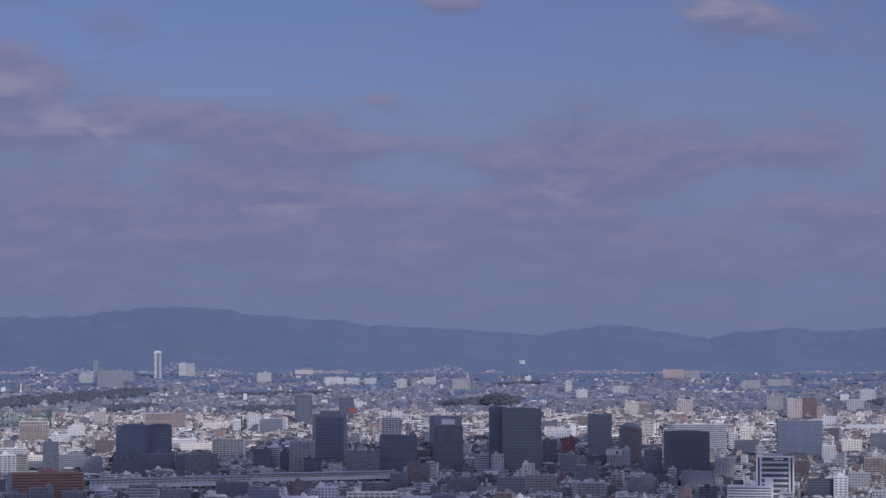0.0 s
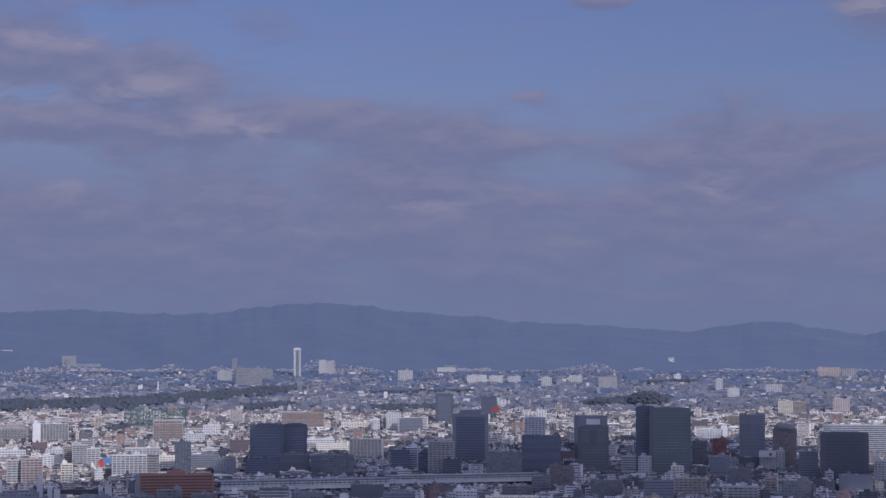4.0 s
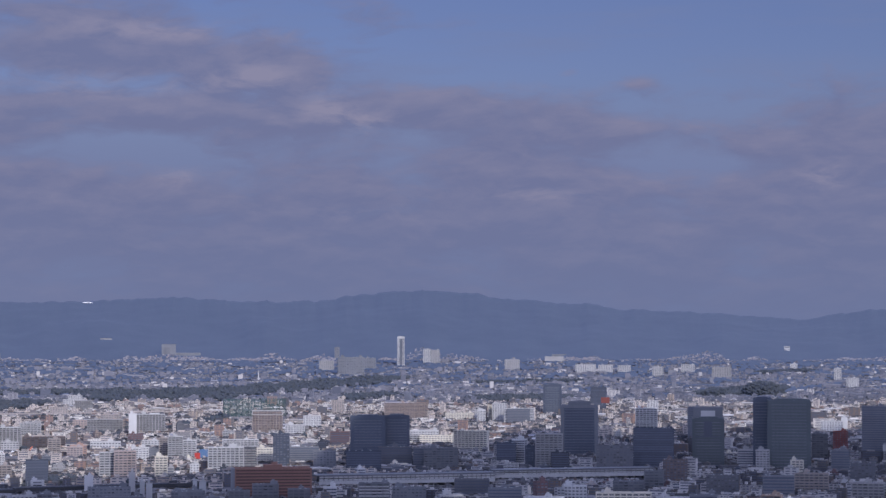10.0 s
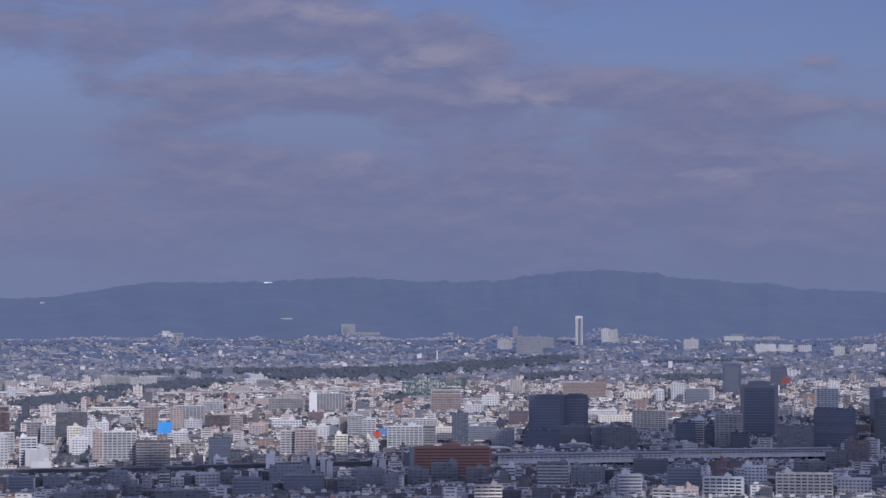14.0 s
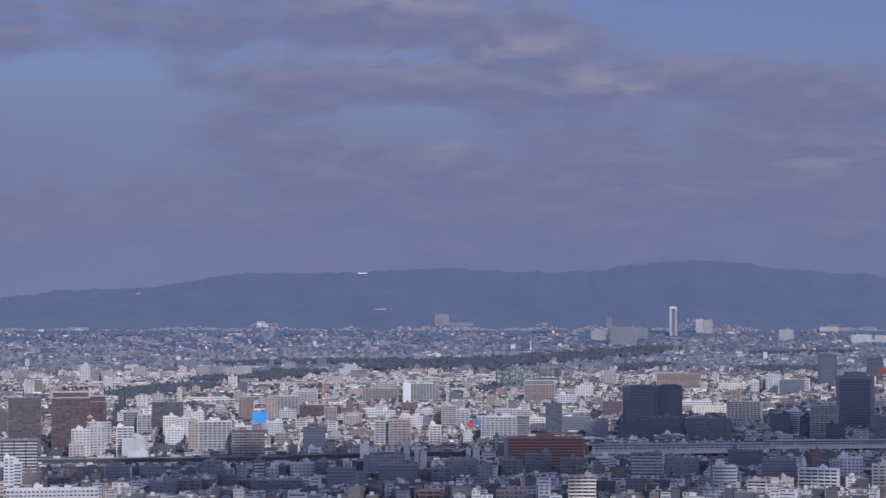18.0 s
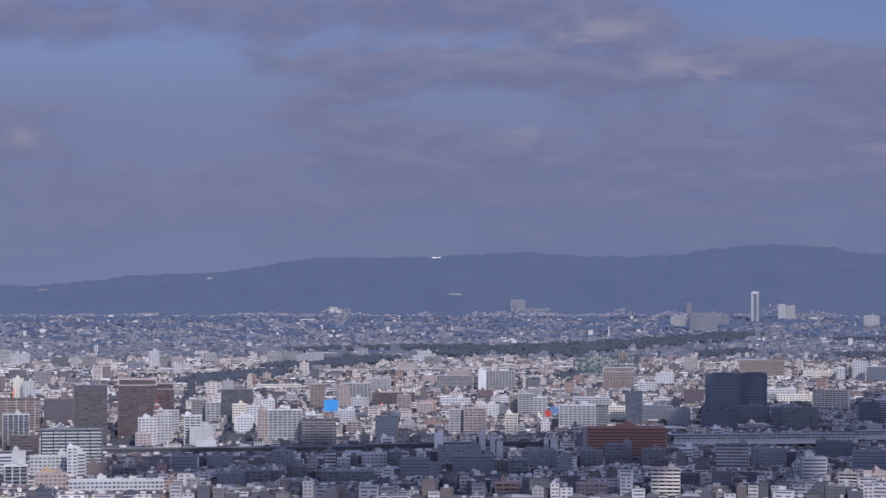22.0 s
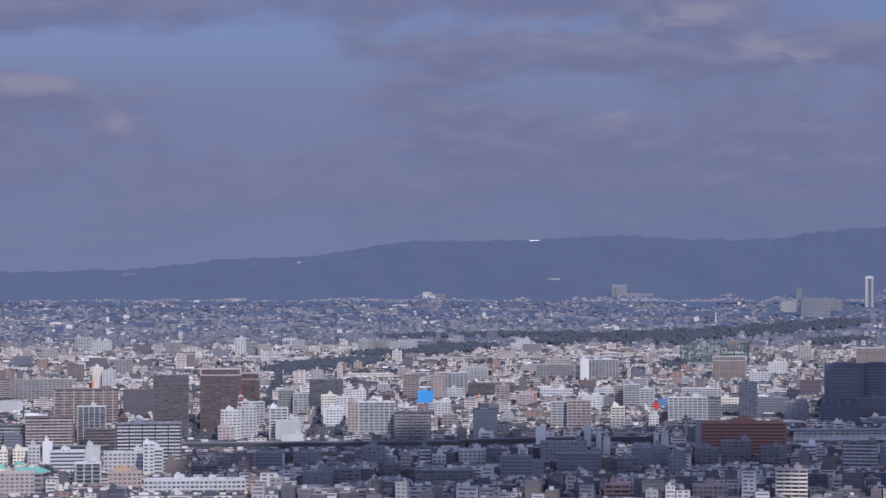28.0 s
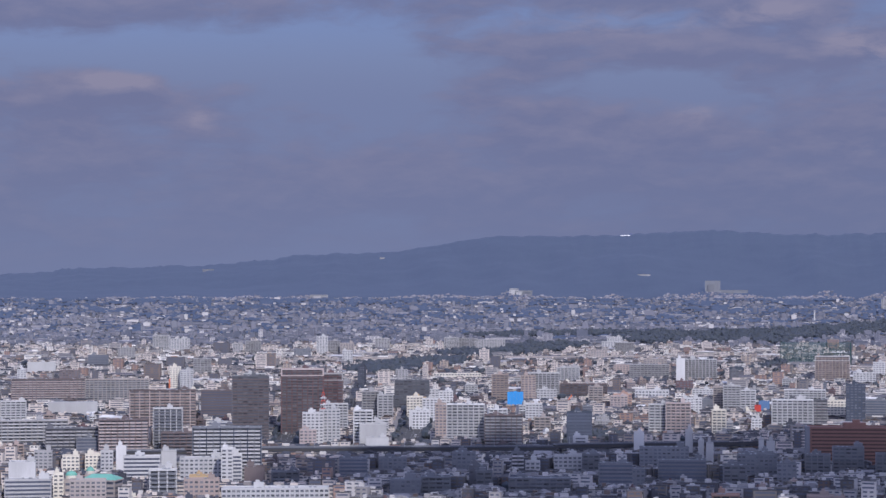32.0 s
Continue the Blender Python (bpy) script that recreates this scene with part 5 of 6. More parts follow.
billboard(-680.0, 2472.6, 15.0, 5.0, 30.0)
billboard(668.0, 2507.0, 20.0, 7.0, 38.0, "lightgrey", (120, 60, 60))
billboard(416.7, 3102.0, 12.0, 8.0, 76.0, "red")
billboard(-131.0, 2592.0, 6.5, 7.0, 27.0, "signal")


def airliner(x, y, z, turn):
    """A twin-jet airliner in its approach, wings level."""
    ob = new("airliner")
    ob.matrix_world = pose(x, y, z, 0, 0, turn) @ Matrix.Scale(0.42, 4)
    tagged(ob, "white twin-jet airliner on its approach over the city", "airplane")
    wm = material("white_aircraft_paint", rgb(226, 228, 232), 0.35)
    s = Solid()
    sides, rings = 12, [(-19, 0.2), (-18, 1.0), (-15.5, 1.8), (-12, 2.0), (10, 2.0), (15, 1.3), (19, 0.35)]
    for px, r in rings:
        s.v += [(px, r * math.cos(2 * math.pi * i / sides), r * math.sin(2 * math.pi * i / sides) + (0.6 if px > 12 else 0)) for i in range(sides)]
    for j in range(len(rings) - 1):
        s.f += [(j * sides + i, (j + 1) * sides + i, (j + 1) * sides + (i + 1) % sides, j * sides + (i + 1) % sides) for i in range(sides)]
        s.m += [0] * sides
    part("fuselage", s, wm, ob)
    for side in (-1, 1):
        w = Solid()
        w.v = [(-4, side * 1.5, -1.0), (3, side * 1.5, -1.0), (6.5, side * 17, 0.6), (4.5, side * 17, 0.6), (-4, side * 1.5, -0.4), (3, side * 1.5, -0.5), (6.5, side * 17, 0.75), (4.5, side * 17, 0.75)]
        w.f, w.m = [(0, 3, 2, 1), (4, 5, 6, 7), (0, 1, 5, 4), (1, 2, 6, 5), (2, 3, 7, 6), (3, 0, 4, 7)], [0] * 6
        wing = part("wing", w, wm, ob)
        e = part("engine", Solid().tube(0, 0, -2.2, 2.2, 1.1, 0.8, 10), material("engine_grey", rgb(150, 154, 162), 0.4), wing)
        e.matrix_local = pose(-2.5, side * 5.5, -1.9, 0, 90, 0)
        t = Solid()
        t.v = [(14.5, side * 0.4, 1.2), (18, side * 0.4, 1.2), (19.5, side * 6, 1.6), (18, side * 6, 1.6), (14.5, side * 0.4, 1.5), (18, side * 0.4, 1.5), (19.5, side * 6, 1.7), (18, side * 6, 1.7)]
        t.f, t.m = list(w.f), [0] * 6
        part("tailplane", t, wm, ob)
    f = Solid()
    f.v = [(13, -0.2, 2), (18.5, -0.2, 2), (20, -0.1, 8), (17.5, -0.1, 8), (13, 0.2, 2), (18.5, 0.2, 2), (20, 0.1, 8), (17.5, 0.1, 8)]
    f.f, f.m = [(0, 1, 2, 3), (7, 6, 5, 4), (0, 4, 5, 1), (1, 5, 6, 2), (2, 6, 7, 3), (3, 7, 4, 0)], [0] * 6
    part("fin", f, material("fin_blue", rgb(70, 84, 130), 0.4), ob)


airliner(-353.2, 3531.8, 225.9, 12.0)


avenue(-556.4, 2295.7, -609.6, 2583.9, 26.0)
avenue(-444.2, 2326.2, -493.5, 2665.2, 30.0)
avenue(-289.6, 2321.0, -312.5, 2577.0, 14.0)


def chimney(x, y, high, wide, name="chimney", label="slender white works chimney among low roofs"):
    ob = thing(name, x, y, label, "chimney")
    part("shaft", Solid().tube(0, 0, -1, high, wide / 2, wide * 0.34, 12), paint("white"), ob)
    part("rim", Solid().tube(0, 0, high, high + wide * 0.3, wide * 0.42, wide * 0.42, 12), paint("lightgrey"), ob)
    part("footing", Solid().box(-wide, wide, -wide, wide, -2, wide * 0.8), CONCRETE, ob)


def works_crane(x, y, high):
    """An orange tower crane on a building site."""
    ob = thing("tower_crane", x, y, "orange tower crane over a building site", "crane")
    paint_ = material("crane_orange", rgb(206, 112, 74), 0.6)
    part("mast", Solid().box(-0.8, 0.8, -0.8, 0.8, 0, high), paint_, ob)
    jib = part("jib", Solid().box(-1.0, high * 0.75, -0.5, 0.5, -0.5, 0.6), paint_, ob)
    jib.matrix_local = pose(0, 0, high, 0, -52, 12)
    part("counterweight", Solid().box(-4.5, -1, -0.9, 0.9, high - 1.2, high + 1.0), CONCRETE, ob)
    part("cab", Solid().box(0.8, 2.2, -1.2, 0.2, high - 2, high), paint("white"), ob)


def lattice_tower(x, y, high):
    """A pale steel aerial tower."""
    ob = thing("aerial_tower", x, y, "pale steel aerial tower above the far houses", "tower", "aerial towers")
    part("mast", Solid().tube(0, 0, 0, high, high * 0.06, high * 0.015, 4), STEEL, ob)
    part("platform", Solid().tube(0, 0, high * 0.62, high * 0.66, high * 0.07, high * 0.07, 8), STEEL, ob)


chimney(-80.7, 3463.4, 17.0, 2.6)
chimney(-315.7, 3162.6, 10.0, 1.6)
works_crane(-792.7, 2711.1, 14.0)
works_crane(-332.6, 2643.3, 10.0)
lattice_tower(360.4, 3640.4, 11.0)
lattice_tower(559.1, 3710.9, 8.0)
lattice_tower(-981.1, 3193.6, 15.0)
lattice_tower(1063.8, 3241.7, 9.0)


# small blue patches of unknown make, built as wrapped blocks
wrapped_block(-126.1, 2642.0, 11.1, 13.0, (84, 118, 160))
wrapped_block(-184.8, 2663.6, 6.6, 10.8, (84, 118, 160))


# ---- woods ----
def clumps(name, label, spots, size, mat, each=3):
    """Many leafy clumps in one mesh; spots: x, y, z, size factor."""
    rng = random.Random(5)
    base = bmesh.new()
    bmesh.ops.create_icosphere(base, subdivisions=1, radius=1.0)
    bv = np.array([v.co[:] for v in base.verts])
    bf = np.array([[v.index for v in f.verts] for f in base.faces])
    base.free()
    vs, fs, k = [], [], 0
    for x, y, z, s in spots:
        for _ in range(each):
            r = size * s * rng.uniform(0.35, 0.75)
            jig = 1 + np.array([[rng.uniform(-0.35, 0.35)] for _ in bv])
            c = bv * jig * (r, r, r * rng.uniform(0.7, 1.2))
            c[:, 0] += x + rng.uniform(-0.5, 0.5) * size * s
            c[:, 1] += y + rng.uniform(-0.5, 0.5) * size * s
            c[:, 2] += z + size * s * rng.uniform(0.3, 0.95)
            vs.append(c), fs.append(bf + k)
            k += len(bv)
    me = bpy.data.meshes.new(name)
    me.from_pydata(np.concatenate(vs).tolist(), [], np.concatenate(fs).tolist())
    me.materials.append(mat)
    return tagged(new(name, me), label, "trees", kind="stuff")


# leaf tones are leaned towards blue, which stands in for haze
LEAF = material("leaf_mass", (0.05, 0.062, 0.058, 1), 0.9, stain=0.4, grain=0.5, size=0.6,
                island=[(0.046, 0.058, 0.078, 1), (0.05, 0.064, 0.084, 1), (0.056, 0.066, 0.08, 1), (0.048, 0.06, 0.086, 1)])


def shrink(d):
    """How much smaller things are built d metres out, where the plain is drawn together."""
    return d * (EYE_HEIGHT - plain(d)) / d / EYE_HEIGHT if d > FLAT_TO else 1.0


WOODS = []


def belt(w, az):
    """Middle distance and half depth of a wood at an azimuth; no depth outside it."""
    d0, a0, d1, a1, h0, h1 = w
    k = (az - a0) / (a1 - a0)
    if not 0 < k < 1:
        return d0, 0.0
    ragged = 0.85 + 0.55 * noise.noise(Vector((az * 1.7, d0 / 90, 0))) + 0.35 * noise.noise(Vector((az * 6, d0 / 50, 4)))
    return d0 + (d1 - d0) * k, (h0 + (h1 - h0) * k) * min(1.0, 5 * min(k, 1 - k) + 0.1) * max(0.2, ragged)


def in_wood(az, r):
    for w in WOODS:
        mid, half = belt(w, math.degrees(az))
        if abs(r - mid) < half:
            return True
    return False


def wood(d0, a0, d1, a1, h0, h1, count):
    """A belt of trees along a line, thinning out to its ends."""
    rng = random.Random(int(d0))
    w = (d0, a0, d1, a1, h0, h1)
    WOODS.append(w)
    spots = []
    for _ in range(int(count * 2.7)):
        az = rng.uniform(a0, a1)
        mid, half = belt(w, az)
        r = mid + rng.uniform(-1, 1) * half
        x, y = r * math.sin(radians(az)), r * math.cos(radians(az))
        spots.append((x, y, ground_z(x, y), shrink(r) * rng.uniform(0.55, 1.2)))
    clumps("woodland", "dark belt of dense evergreen woodland between districts", spots, 7.2, LEAF, 2)


wood(3308.7, -6.05, 3341.8, -1.38, 55, 75, 1100)
wood(3342.1, -2.26, 3501.6, 2.58, 75, 45, 1400)
wood(3280.8, 0.82, 3317.7, 2.29, 30, 30, 250)
wood(3270.2, 4.04, 3285.3, 6.80, 25, 25, 350)
wood(2989.3, -12.17, 3091.9, -9.42, 60, 45, 900)
wood(3144.2, -10.08, 3240.9, -6.64, 50, 45, 800)
wood(3325.5, -9.55, 3360.2, -5.44, 22, 26, 500)
wood(3328.3, 9.92, 3394.1, 12.33, 40, 55, 700)
wood(3564.8, 11.48, 3591.6, 13.03, 22, 22, 250)
wood(3448.8, 4.19, 3473.0, 7.28, 14, 14, 200)
wood(2397.3, -6.77, 2416.8, -5.85, 26, 26, 70)
wood(3352.7, 21.62, 3420.1, 23.24, 45, 45, 160)
wood(2947.8, -3.57, 3076.9, -2.11, 16, 16, 120)


def knoll(az, r, w, d, h, count):
    """A rounded hill among the houses, clad in trees."""
    rng = random.Random(int(r))
    x, y = r * math.sin(radians(az)), r * math.cos(radians(az))
    claim(x, y, w, d / 2, h * 0.5)
    ob = thing("wooded_knoll", x, y, "rounded dark wooded hill rising among low houses", "hill")
    mound = Solid().dome(0, 0, 0, 1.0, 1.0, 24, 6)
    mound.v = [(a * w / 2, b * d / 2, c * h - 2.0) for a, b, c in mound.v]
    part("mound", mound, LEAF, ob)
    spots = []
    for _ in range(count):
        t, k = rng.uniform(0, 2 * math.pi), math.sqrt(rng.random())
        p = ob.matrix_world @ Vector((w / 2 * k * math.cos(t), d / 2 * k * math.sin(t), h * math.sqrt(max(0.0, 1 - k * k)) - 3.5))
        spots.append((p.x, p.y, p.z, 0.5 * rng.uniform(0.6, 1.1)))
    clumps("knoll_trees", "dense dark trees on the rounded hill", spots, 8.0, LEAF)


knoll(11.7, 3330.0, 64.0, 40.0, 19.0, 500)
knoll(10.6, 3322.0, 60.0, 36.0, 10.0, 300)


def thicket(az, r):
    """Whether the outer suburbs give way to woods here (azimuth in degrees): streaks, thicker towards the hills."""
    if r < 3280:
        return False
    v = 0.8 * noise.noise(Vector((az * 0.9, r / 50, 3.0))) + 0.7 * noise.noise(Vector((az * 3.0, r / 24, 8.0))) + 0.9 * noise.noise(Vector((az * 10.0, r / 9, 1.0)))
    return v > 0.4 - 0.6 * max(0.0, (r - 3260) / 430)


def foot_woods():
    """Rolling tree canopy in streaks between the outer suburbs, one skin of crowns."""
    v, f, seen = [], [], {}

    def at(i, j):
        if (i, j) not in seen:
            a, r = -23.0 + 0.06 * i, 3284.0 + 5.0 * j
            x, y = r * math.sin(radians(a)), r * math.cos(radians(a))
            lift = 1.5 + 2.2 * noise.noise(Vector((x / 7, y / 9, 0))) + 0.8 * noise.noise(Vector((x / 3, y / 4, 5)))
            seen[i, j] = len(v)
            v.append((x, y, ground_z(x, y) + max(0.3, lift)))
        return seen[i, j]

    for i in range(790):
        for j in range(83):
            if thicket(-23.0 + 0.06 * (i + 0.5), 3284.0 + 5.0 * (j + 0.5)):
                f.append((at(i, j), at(i + 1, j), at(i + 1, j + 1), at(i, j + 1))[::-1])
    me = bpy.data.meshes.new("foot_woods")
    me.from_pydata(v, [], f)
    # the hillside material: its blue glow paints haze over these crowns too
    me.materials.append(MATS["hazy_hillside"])
    tagged(new("foot_woods", me), "wooded rises between the outermost suburbs below the hills, with a haze glow", "woods", kind="stuff")


foot_woods()


# ---- the lesser city ----
TK = np.array(TAKEN)
LEFT, RIGHT = radians(-22.6), radians(24.2)


def clear_of(az, r, half, deep):
    """True where a house r metres out stands on no taken ground."""
    hit = (np.abs(TK[:, 0] - az) < TK[:, 1] + half / r) & (r + deep > TK[:, 2] - 6) & (r < TK[:, 2] + TK[:, 3] + 4)
    if hit.any():
        return False
    return not in_wood(az, r)


def headroom(az, r, half):
    """How high a house may stand and still leave the landmarks behind it in view."""
    over = (np.abs(TK[:, 0] - az) < TK[:, 1] + half / r) & (TK[:, 2] > r)
    if not over.any():
        return 99.0
    sight = (TK[over, 4] + 0.28 * (TK[over, 5] - TK[over, 4])).min()
    x, y = r * math.sin(az), r * math.cos(az)
    return EYE_HEIGHT + sight * r - ground_z(x, y)


def city_things():
    """Single mid-rise buildings in the nearer districts, from a stock of patterns."""
    rng = random.Random(11)
    stock = []
    walls = ["white", "lightgrey", "beige", "grey", "white", "cream", "bluegrey", "tan", "lightgrey", "brown"]
    shade_walls = ["darkgrey", "grey", "brown", "bluegrey", "tan", "beige", "charcoal", "grey", "lightgrey", "redbrown"]
    spots = []
    r = 1835.0
    while r < 2850:
        s = shrink(r)
        step = 24 * s
        az = LEFT + rng.uniform(0, 0.01)
        while az < RIGHT:
            spots.append((r + rng.uniform(-8, 8), az))
            az += rng.uniform(22, 44) * s / r
        r += step * rng.uniform(0.9, 1.4)
    rng.shuffle(spots)
    made = 0
    for r, az in spots:
        if made >= 390:
            break
        s = shrink(r)
        x, y = r * math.sin(az), r * math.cos(az)
        room = headroom(az, r, 9 * s)
        if room < 7 * s or not clear_of(az, r, 8 * s, 10 * s):
            continue
        want = rng.choice([3, 4, 5, 5, 6, 7, 8, 9, 10, 11] if r < 2400 or rng.random() < 0.2 else [3, 3, 4, 4, 5, 6])
        floors = max(2, min(want, int(room / 3.05 / s)))
        fit = [p for p in stock if p[1] == floors]
        turn = rng.choice([-14, -10, -6, 0, 8, 20])
        if len(fit) >= 7:
            # dark walls are favoured in the shaded zone, to deepen the shade by colour
            dark = [q for q in fit if q[3] in shade_walls]
            p = rng.choice(dark if dark and rng.random() < (0.9 if (r < 2330 and az > -0.21) or (az > 0.03 and r < 2720) else 0.25) else fit)
            ob = copy_thing(p[0], spot(x, y, turn) @ Matrix.Scale(s, 4))
            w = p[2]
        else:
            w = rng.uniform(9, 22)
            kind = len(fit) % 5
            wall = rng.choice(walls if len(fit) % 2 else shade_walls)
            h = floors * 3.05
            if kind in (0, 3):
                ob = apartment(x, y, w, h, floors, wall, "white" if rng.random() < 0.4 else "", d=rng.uniform(9, 12), turn=turn)
            elif kind == 1:
                ob = office(x, y, w, h, floors, wall, d=rng.uniform(9, 15), turn=turn)
            else:
                ob = block(x, y, w, h, floors, wall, d=rng.uniform(8, 13), turn=turn, name="city_building")
            ob.matrix_world = spot(x, y, turn) @ Matrix.Scale(s, 4)
            TAKEN.pop()
            stock.append((ob, floors, w, wall))
        NEWLY.append((az, (w / 2 * s + 1) / r, r - 1, 13 * s, -1, -1))
        made += 1


NEWLY = []
city_things()
TK = np.array(TAKEN + NEWLY)


def small_houses():
    """The sea of small houses and low blocks: walls, roofs and window strips in three joined meshes."""
    rng = random.Random(3)
    near_town, suburb, downtown, works = [(Solid(), Solid(), Solid()) for _ in range(4)]
    tv = []
    r = 1828.0
    while r < 3700:
        s = shrink(r)
        deep = (11.5 if r < 2900 else 14.5) * s
        az = LEFT + rng.uniform(0, 10 / r)
        near = TK[(TK[:, 2] < r + 40) & (TK[:, 2] + TK[:, 3] > r - 40)]
        marks = TK[(TK[:, 2] > r) & (TK[:, 4] > -1)]
        street = rng.random() < 0.12
        while az < RIGHT:
            w = rng.choice([7, 8, 9, 10, 12, 16]) * s * (1 + 0.35 * max(0.0, min(1.0, (r - 2800) / 700)))
            mid = az + w / 2 / r
            az += (w + rng.choice([0.6, 0.8, 1.0, 2.5, 6.0]) * s) / r
            x, y = r * math.sin(mid), r * math.cos(mid)
            if near.size and ((np.abs(near[:, 0] - mid) < near[:, 1] + w / 2 / r) & (r + deep * 0.8 > near[:, 2]) & (r < near[:, 2] + near[:, 3])).any():
                continue
            if in_wood(mid, r) or (r > 3300 and rng.random() < 0.12) or (thicket(math.degrees(mid), r) and rng.random() < 0.88):
                continue
            chance = rng.random()
            # districts: green, large sheds, flats, or plain streets
            town = noise.noise(Vector((mid * 34, r / 40 / s, 5.0))) + 0.5 * noise.noise(Vector((mid * 110, r / 16 / s, 9.0)))
            far = max(0.0, min(1.0, (r - 2900) / 700))
            leafy = 0.06 + 0.26 * far + (0.2 + 0.4 * far if town > 0.30 - 0.08 * far and r > 2500 else 0.0)
            if chance < leafy:
                tv.append((x, y, ground_z(x, y), s * rng.uniform(0.5, 1.0) * (1.0 if r < 3100 else 0.6)))
                continue
            if street and chance < leafy + 0.35:
                continue
            chance = rng.random()
            wide = town < -0.12 and r > 2420 and chance < (0.4 if r < 3250 else 0.25)
            if wide:
                w *= rng.uniform(2.2, 4.5)
                az += (w * 0.75) / r
                mid = az - w / 2 / r
                x, y = r * math.sin(mid), r * math.cos(mid)
                if near.size and ((np.abs(near[:, 0] - mid) < near[:, 1] + w / 2 / r) & (r + deep * 0.8 > near[:, 2]) & (r < near[:, 2] + near[:, 3])).any():
                    continue
            floors = rng.choice([2, 2, 3, 3, 3, 4, 4, 5, 6, 7]) if r < 2380 else rng.choice([2, 2, 2, 2, 2, 3, 3, 4]) if r < 3100 else rng.choice([1, 1, 2, 2, 2, 2, 3, 4])
            if wide:
                floors = rng.choice([1, 1, 2, 2, 3])
            elif chance > (0.955 if abs(town) < 0.25 else 0.985):
                floors = rng.choice([5, 6, 7, 8, 10] if r < 3100 else [4, 5, 6, 8])
                w *= rng.uniform(1.0, 1.9)
            h = floors * 2.9 * s
            over = np.abs(marks[:, 0] - mid) < marks[:, 1] + w / 2 / r
            if over.any():
                room = EYE_HEIGHT + (marks[over, 4] + 0.2 * (marks[over, 5] - marks[over, 4])).min() * r - ground_z(x, y)
                h = max(5.0 * s, min(h, room))
            z = ground_z(x, y)
            d = deep * rng.uniform(0.65, 0.95)
            t = -mid + radians(rng.choice([-12, -9, -6, 4]))
            ca, sa = math.cos(t), math.sin(t)
            # the shaded quarters take darkened tones, the farthest ones hazed tones
            in_shade = (r < 2330 + 60 * town and mid > -0.21) or (mid > 0.04 + 0.03 * town and r < 2720 + 120 * town) or (mid > 0.09 and r < 2850 + 100 * town)
            wall, roof, pane = suburb if r > 3240 + 90 * town else downtown if in_shade else near_town
            if wide and r < 3230 and not in_shade:
                wall, roof, pane = works
            first = [len(q.v) for q in (wall, roof, pane)]
            wall.box(-w / 2, w / 2, 0, d, -2, h)
            if h < 10 * s and rng.random() < (0.62 if r < 3100 else 0.4):
                if rng.random() < 0.5:
                    roof.hip(-w / 2 - 0.4 * s, w / 2 + 0.4 * s, -0.4 * s, d + 0.4 * s, h - 0.1, h + rng.uniform(1.6, 2.6) * s, rng.choice([1.0, 0.6, 0.6]))
                else:
                    k = len(roof.v)
                    roof.hip(-d / 2 - 0.4 * s, d / 2 + 0.4 * s, -w / 2 - 0.4 * s, w / 2 + 0.4 * s, h - 0.1, h + rng.uniform(1.6, 2.6) * s, 1.0)
                    roof.v[k:] = [(-b, a + d / 2, c) for a, b, c in roof.v[k:]]
            else:
                roof.box(-w / 2 - 0.1 * s, w / 2 + 0.1 * s, -0.1 * s, d + 0.1 * s, h, h + 0.4 * s)
                wall.box(-w * 0.25, w * 0.1, d * 0.4, d * 0.7, h + 0.4 * s, h + rng.uniform(1.4, 3.2) * s)
            fl = max(1, round(h / 2.9 / s))
            if r < 3350:
                for k in range(fl):
                    z0 = h * (k + 0.3) / fl
                    if rng.random() < 0.5:
                        pane.plate(-w * 0.42, w * 0.42, -0.06, z0, z0 + h / fl * 0.42)
                    else:
                        pane.plate(-w * 0.38, -w * 0.08, -0.06, z0, z0 + h / fl * 0.42)
                        pane.plate(w * 0.1, w * 0.36, -0.06, z0, z0 + h / fl * 0.42)
            for q, k in zip((wall, roof, pane), first):
                q.v[k:] = [(x + a * ca - b * sa, y + a * sa + b * ca, z + c) for a, b, c in q.v[k:]]
        r += deep * rng.uniform(1.0, 1.35)
    tones = [rgb(*c) for c in ((222, 218, 213), (166, 162, 161), (204, 200, 197), (132, 128, 129), (168, 156, 147), (120, 109, 105), (98, 96, 102), (192, 183, 177), (94, 85, 84), (196, 193, 191), (76, 76, 82), (156, 152, 150), (64, 64, 70), (142, 119, 110), (84, 78, 78))]
    tops = [rgb(*c) for c in ((64, 65, 70), (80, 79, 83), (52, 53, 60), (112, 110, 112), (76, 67, 65), (62, 66, 76), (96, 86, 82), (190, 187, 186), (72, 71, 76), (58, 58, 64), (122, 118, 118))]
    wm = material("house_walls", rgb(200, 200, 196), 0.8, island=tones, vary=0.12, stain=0.3)
    rm = material("house_roofs", rgb(100, 100, 104), 0.75, island=tops, vary=0.15, stain=0.3)
    # the outer suburbs: haze put into blue-grey roof and wall tones
    hazed_tops = material("suburb_roofs", rgb(80, 86, 98), 0.7, vary=0.15, stain=0.3, island=[rgb(*c) for c in ((68, 73, 87), (82, 86, 99), (60, 65, 78), (98, 101, 113), (80, 78, 88), (138, 139, 148), (76, 82, 97))])
    hazed_coat = material("suburb_walls", rgb(160, 162, 170), 0.8, vary=0.12, stain=0.3, island=[rgb(*c) for c in ((128, 131, 143), (146, 146, 155), (106, 110, 125), (190, 188, 190), (96, 101, 117), (116, 118, 131), (136, 131, 134), (110, 108, 117), (90, 95, 111), (102, 106, 121), (94, 98, 112))])
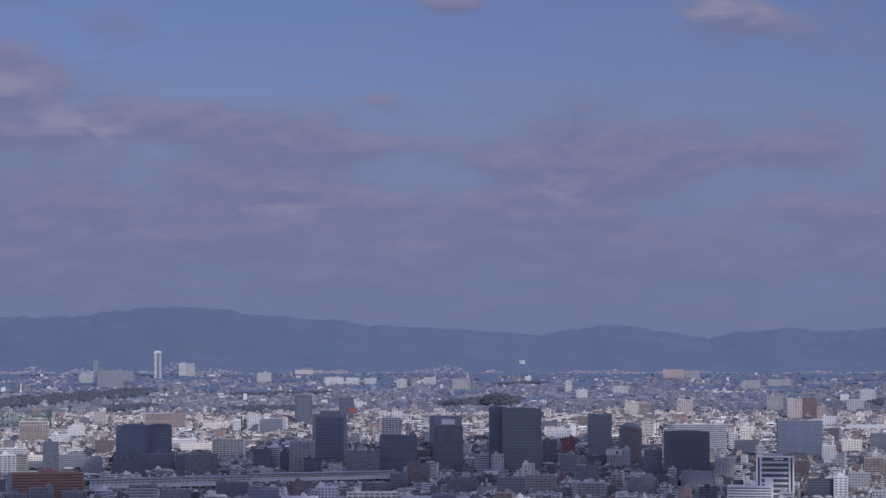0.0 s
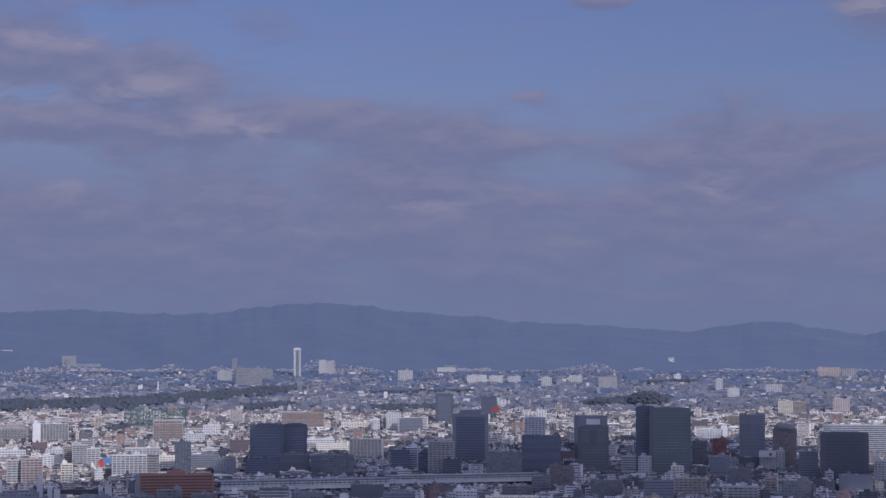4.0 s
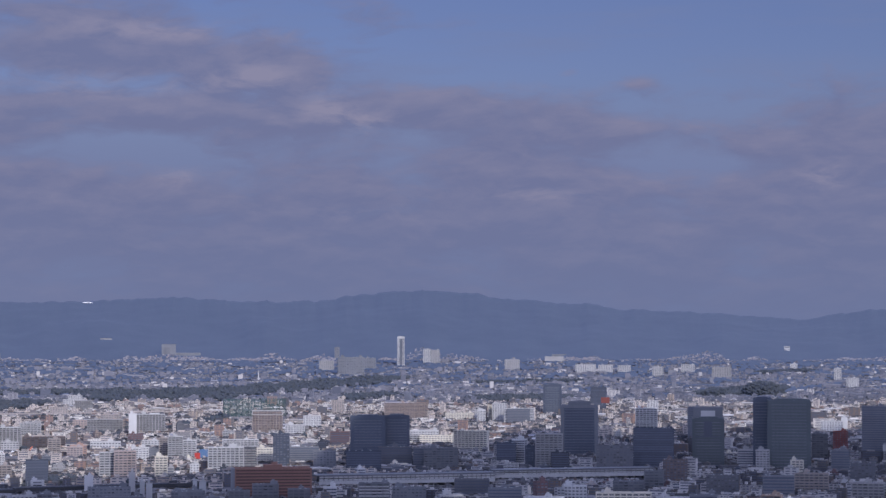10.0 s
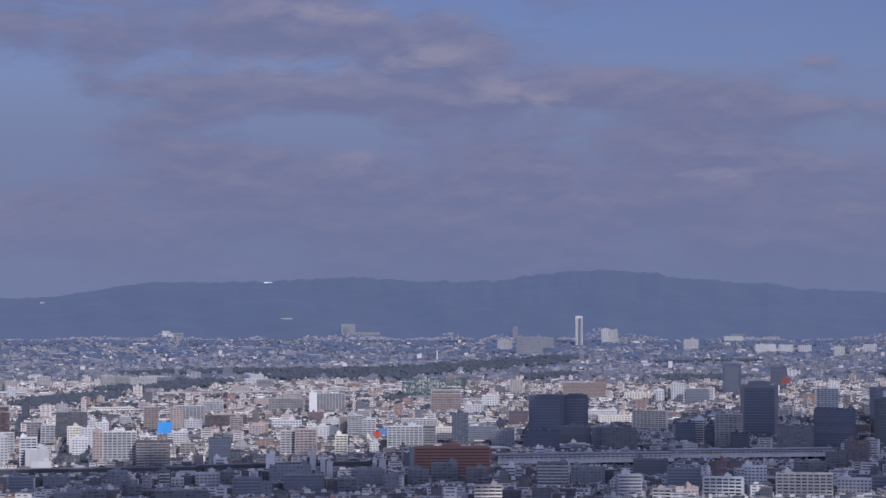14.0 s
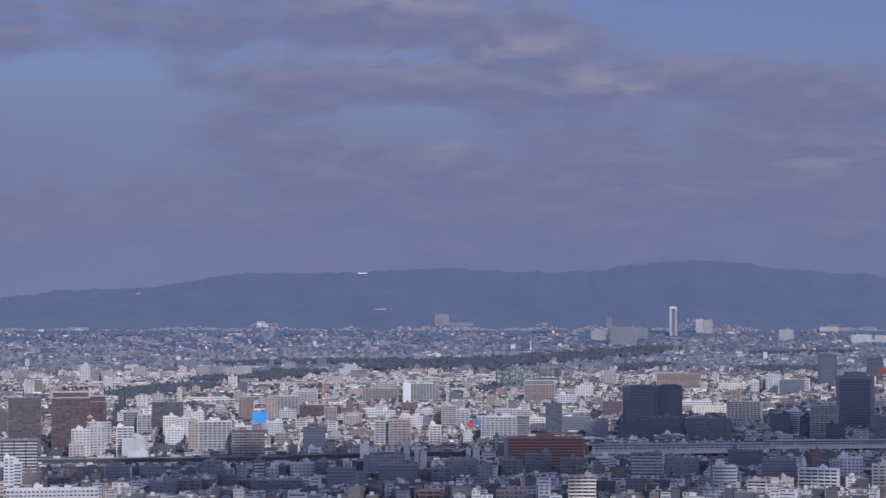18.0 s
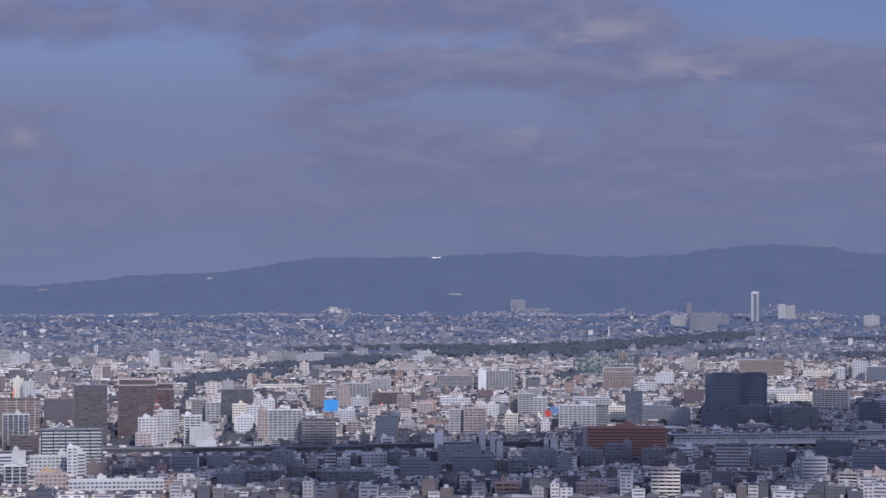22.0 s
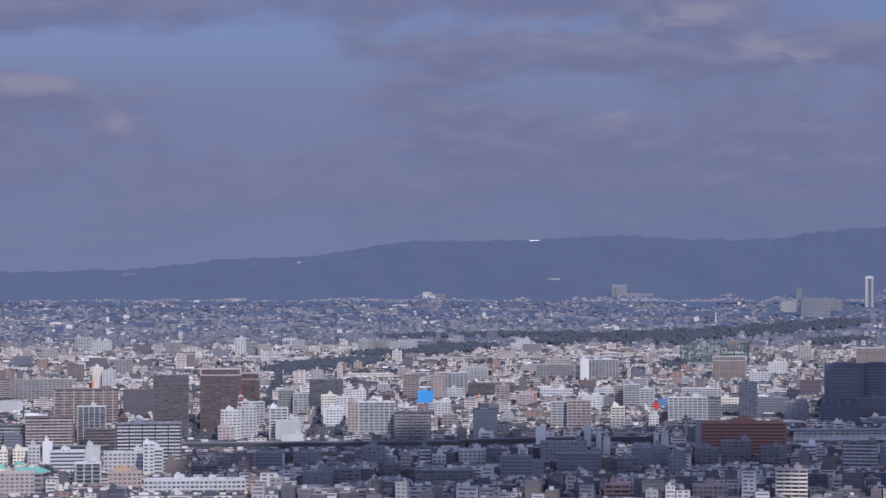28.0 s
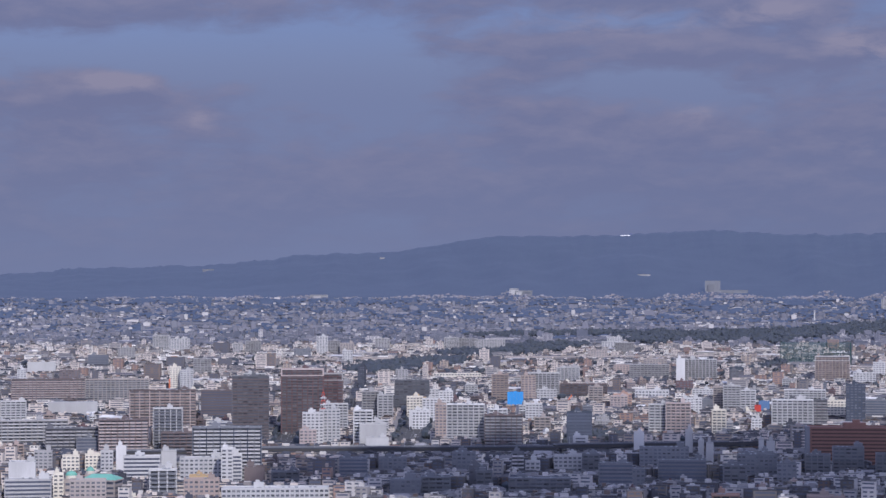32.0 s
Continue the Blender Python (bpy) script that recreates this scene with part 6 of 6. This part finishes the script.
    # downtown: wall and roof tones darkened to deepen the cloud shade
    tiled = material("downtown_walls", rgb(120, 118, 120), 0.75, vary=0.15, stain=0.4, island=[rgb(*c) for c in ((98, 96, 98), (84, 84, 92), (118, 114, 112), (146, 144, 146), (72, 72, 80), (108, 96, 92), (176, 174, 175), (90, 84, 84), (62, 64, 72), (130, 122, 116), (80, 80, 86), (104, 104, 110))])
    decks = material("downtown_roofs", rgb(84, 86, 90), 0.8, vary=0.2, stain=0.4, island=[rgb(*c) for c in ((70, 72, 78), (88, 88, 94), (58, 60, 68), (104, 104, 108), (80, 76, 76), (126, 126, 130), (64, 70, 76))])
    sheet = material("shed_walls", rgb(170, 170, 172), 0.7, vary=0.15, stain=0.35, island=[rgb(*c) for c in ((196, 194, 192), (150, 148, 150), (178, 172, 166), (214, 212, 210), (120, 116, 118), (134, 122, 116))])
    shed_tops = material("shed_roofs", rgb(150, 152, 158), 0.6, vary=0.15, stain=0.35, island=[rgb(*c) for c in ((150, 150, 156), (186, 186, 190), (112, 112, 120), (206, 206, 208), (90, 90, 98), (128, 116, 112), (138, 140, 150), (100, 92, 92))])
    for name, label, q, m in (("downtown_walls", "crowded downtown blocks in tones darkened for shade", downtown[0], tiled),
                              ("downtown_roofs", "flat and tiled roofs of the downtown blocks, darkened for shade", downtown[1], decks),
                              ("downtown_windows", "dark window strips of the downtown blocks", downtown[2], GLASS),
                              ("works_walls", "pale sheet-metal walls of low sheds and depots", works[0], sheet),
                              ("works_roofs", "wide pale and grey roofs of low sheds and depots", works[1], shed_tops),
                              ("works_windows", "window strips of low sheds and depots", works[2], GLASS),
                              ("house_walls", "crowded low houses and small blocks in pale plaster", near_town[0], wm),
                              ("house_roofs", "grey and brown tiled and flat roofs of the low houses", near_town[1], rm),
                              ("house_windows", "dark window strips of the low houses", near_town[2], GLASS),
                              ("suburb_walls", "far suburban houses in blue-grey tones that hold haze", suburb[0], hazed_coat),
                              ("suburb_roofs", "roofs of the far suburbs in blue-grey tones that hold haze", suburb[1], hazed_tops),
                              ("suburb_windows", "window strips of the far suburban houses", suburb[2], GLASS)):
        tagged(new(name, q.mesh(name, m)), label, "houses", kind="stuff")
    clumps("garden_trees", "small dark garden trees among the houses", tv, 8.0, LEAF, 2)


small_houses()
clumps("street_trees", "small dark street trees along the avenues", STREET_TREES, 7.0, LEAF)


# ---- on the hillside ----
def hill_fringe():
    """Low pale houses and roofs that creep from the plain up the foot of the hills, thick in some folds, none in others."""
    rng = random.Random(21)
    q = Solid()
    for _ in range(6500):
        a = rng.uniform(-23.0, 24.5)
        reach = 0.25 + 1.1 * noise.noise(Vector((a * 0.45, 2.0, 0))) + 0.7 * noise.noise(Vector((a * 1.6, 5.0, 0)))
        if reach <= 0:
            continue
        s = min(0.15, reach * 0.13) * rng.random() ** 1.4
        x, y, z = hill_point(a, s)
        w, d, h = rng.choice([1.4, 1.8, 2.4, 3.2, 5.0]), rng.uniform(1.2, 2.2), rng.choice([0.6, 0.8, 1.0, 1.4, 2.2])
        k = len(q.v)
        q.box(-w / 2, w / 2, 0, d, -4, h).hip(-w / 2 - 0.15, w / 2 + 0.15, -0.15, d + 0.15, h, h + 0.4, 0.7)
        t = radians(-a + rng.uniform(-15, 15))
        q.v[k:] = [(x + px * math.cos(t) - py * math.sin(t), y + px * math.sin(t) + py * math.cos(t), z + pz) for px, py, pz in q.v[k:]]
    # wall tones dulled towards blue-grey in place of haze
    walls = material("hazed_hill_walls", rgb(150, 150, 154), 0.8, island=[rgb(*c) for c in ((132, 134, 146), (158, 158, 168), (104, 108, 122), (138, 132, 138), (86, 92, 108), (84, 90, 104))], vary=0.1)
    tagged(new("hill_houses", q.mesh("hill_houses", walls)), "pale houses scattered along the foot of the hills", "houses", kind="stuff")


hill_fringe()


def hill_block(az, rise, w, h, wall, floors=3):
    """A single large building on the hillside."""
    x, y, z = on_hill(az, rise)
    d = max(3.0, w * 0.3)
    ob = thing("hillside_building", x, y, "%s institution building alone on the wooded hillside" % PAINT[wall][0], "building", z=z)
    part("body", Solid().box(-w / 2, w / 2, 0, d, -6, h), paint(wall), ob)
    part("wing", Solid().box(-w * 0.3, w * 0.1, -d * 0.3, 0.2, -6, h * 0.7), paint(wall), ob)
    part("roof", Solid().box(-w / 2 - 0.2, w / 2 + 0.2, -0.2, d + 0.2, h, h + 0.4), ROOF, ob)
    for k in range(floors):
        part("window_band", Solid().box(-w * 0.46, w * 0.46, -0.06, 0.1, h * (k + 0.35) / floors, h * (k + 0.65) / floors), GLASS, ob)


# the grey and blue-grey paints below stand in for haze on these walls
hill_block(-5.24, -0.7, 19.7, 1.6, "grey", 0)
hill_block(-12.97, -10.1, 27.6, 4.9, "grey", 2)
hill_block(-3.64, -7.5, 23.7, 16.8, "bluegrey", 0)
hill_block(-3.24, -7.9, 55.2, 3.9, "bluegrey", 0)
hill_block(-8.13, -8.7, 29.6, 5.9, "bluegrey", 0)
hill_block(-15.65, 1.4, 19.7, 1.6, "bluegrey", 0)
hill_block(-11.49, 6.3, 8.9, 2.2, "grey", 1)
hill_block(12.31, -5.7, 9.9, 6.9, "white", 2)
hill_block(19.96, -11.8, 29.6, 4.0, "bluegrey", 0)
hill_block(6.45, -8.4, 23.7, 3.0, "bluegrey", 0)
hill_block(-8.34, -8.6, 13.8, 8.9, "lightgrey", 3)
hill_block(-8.15, -8.6, 29.6, 4.9, "lightgrey", 1)
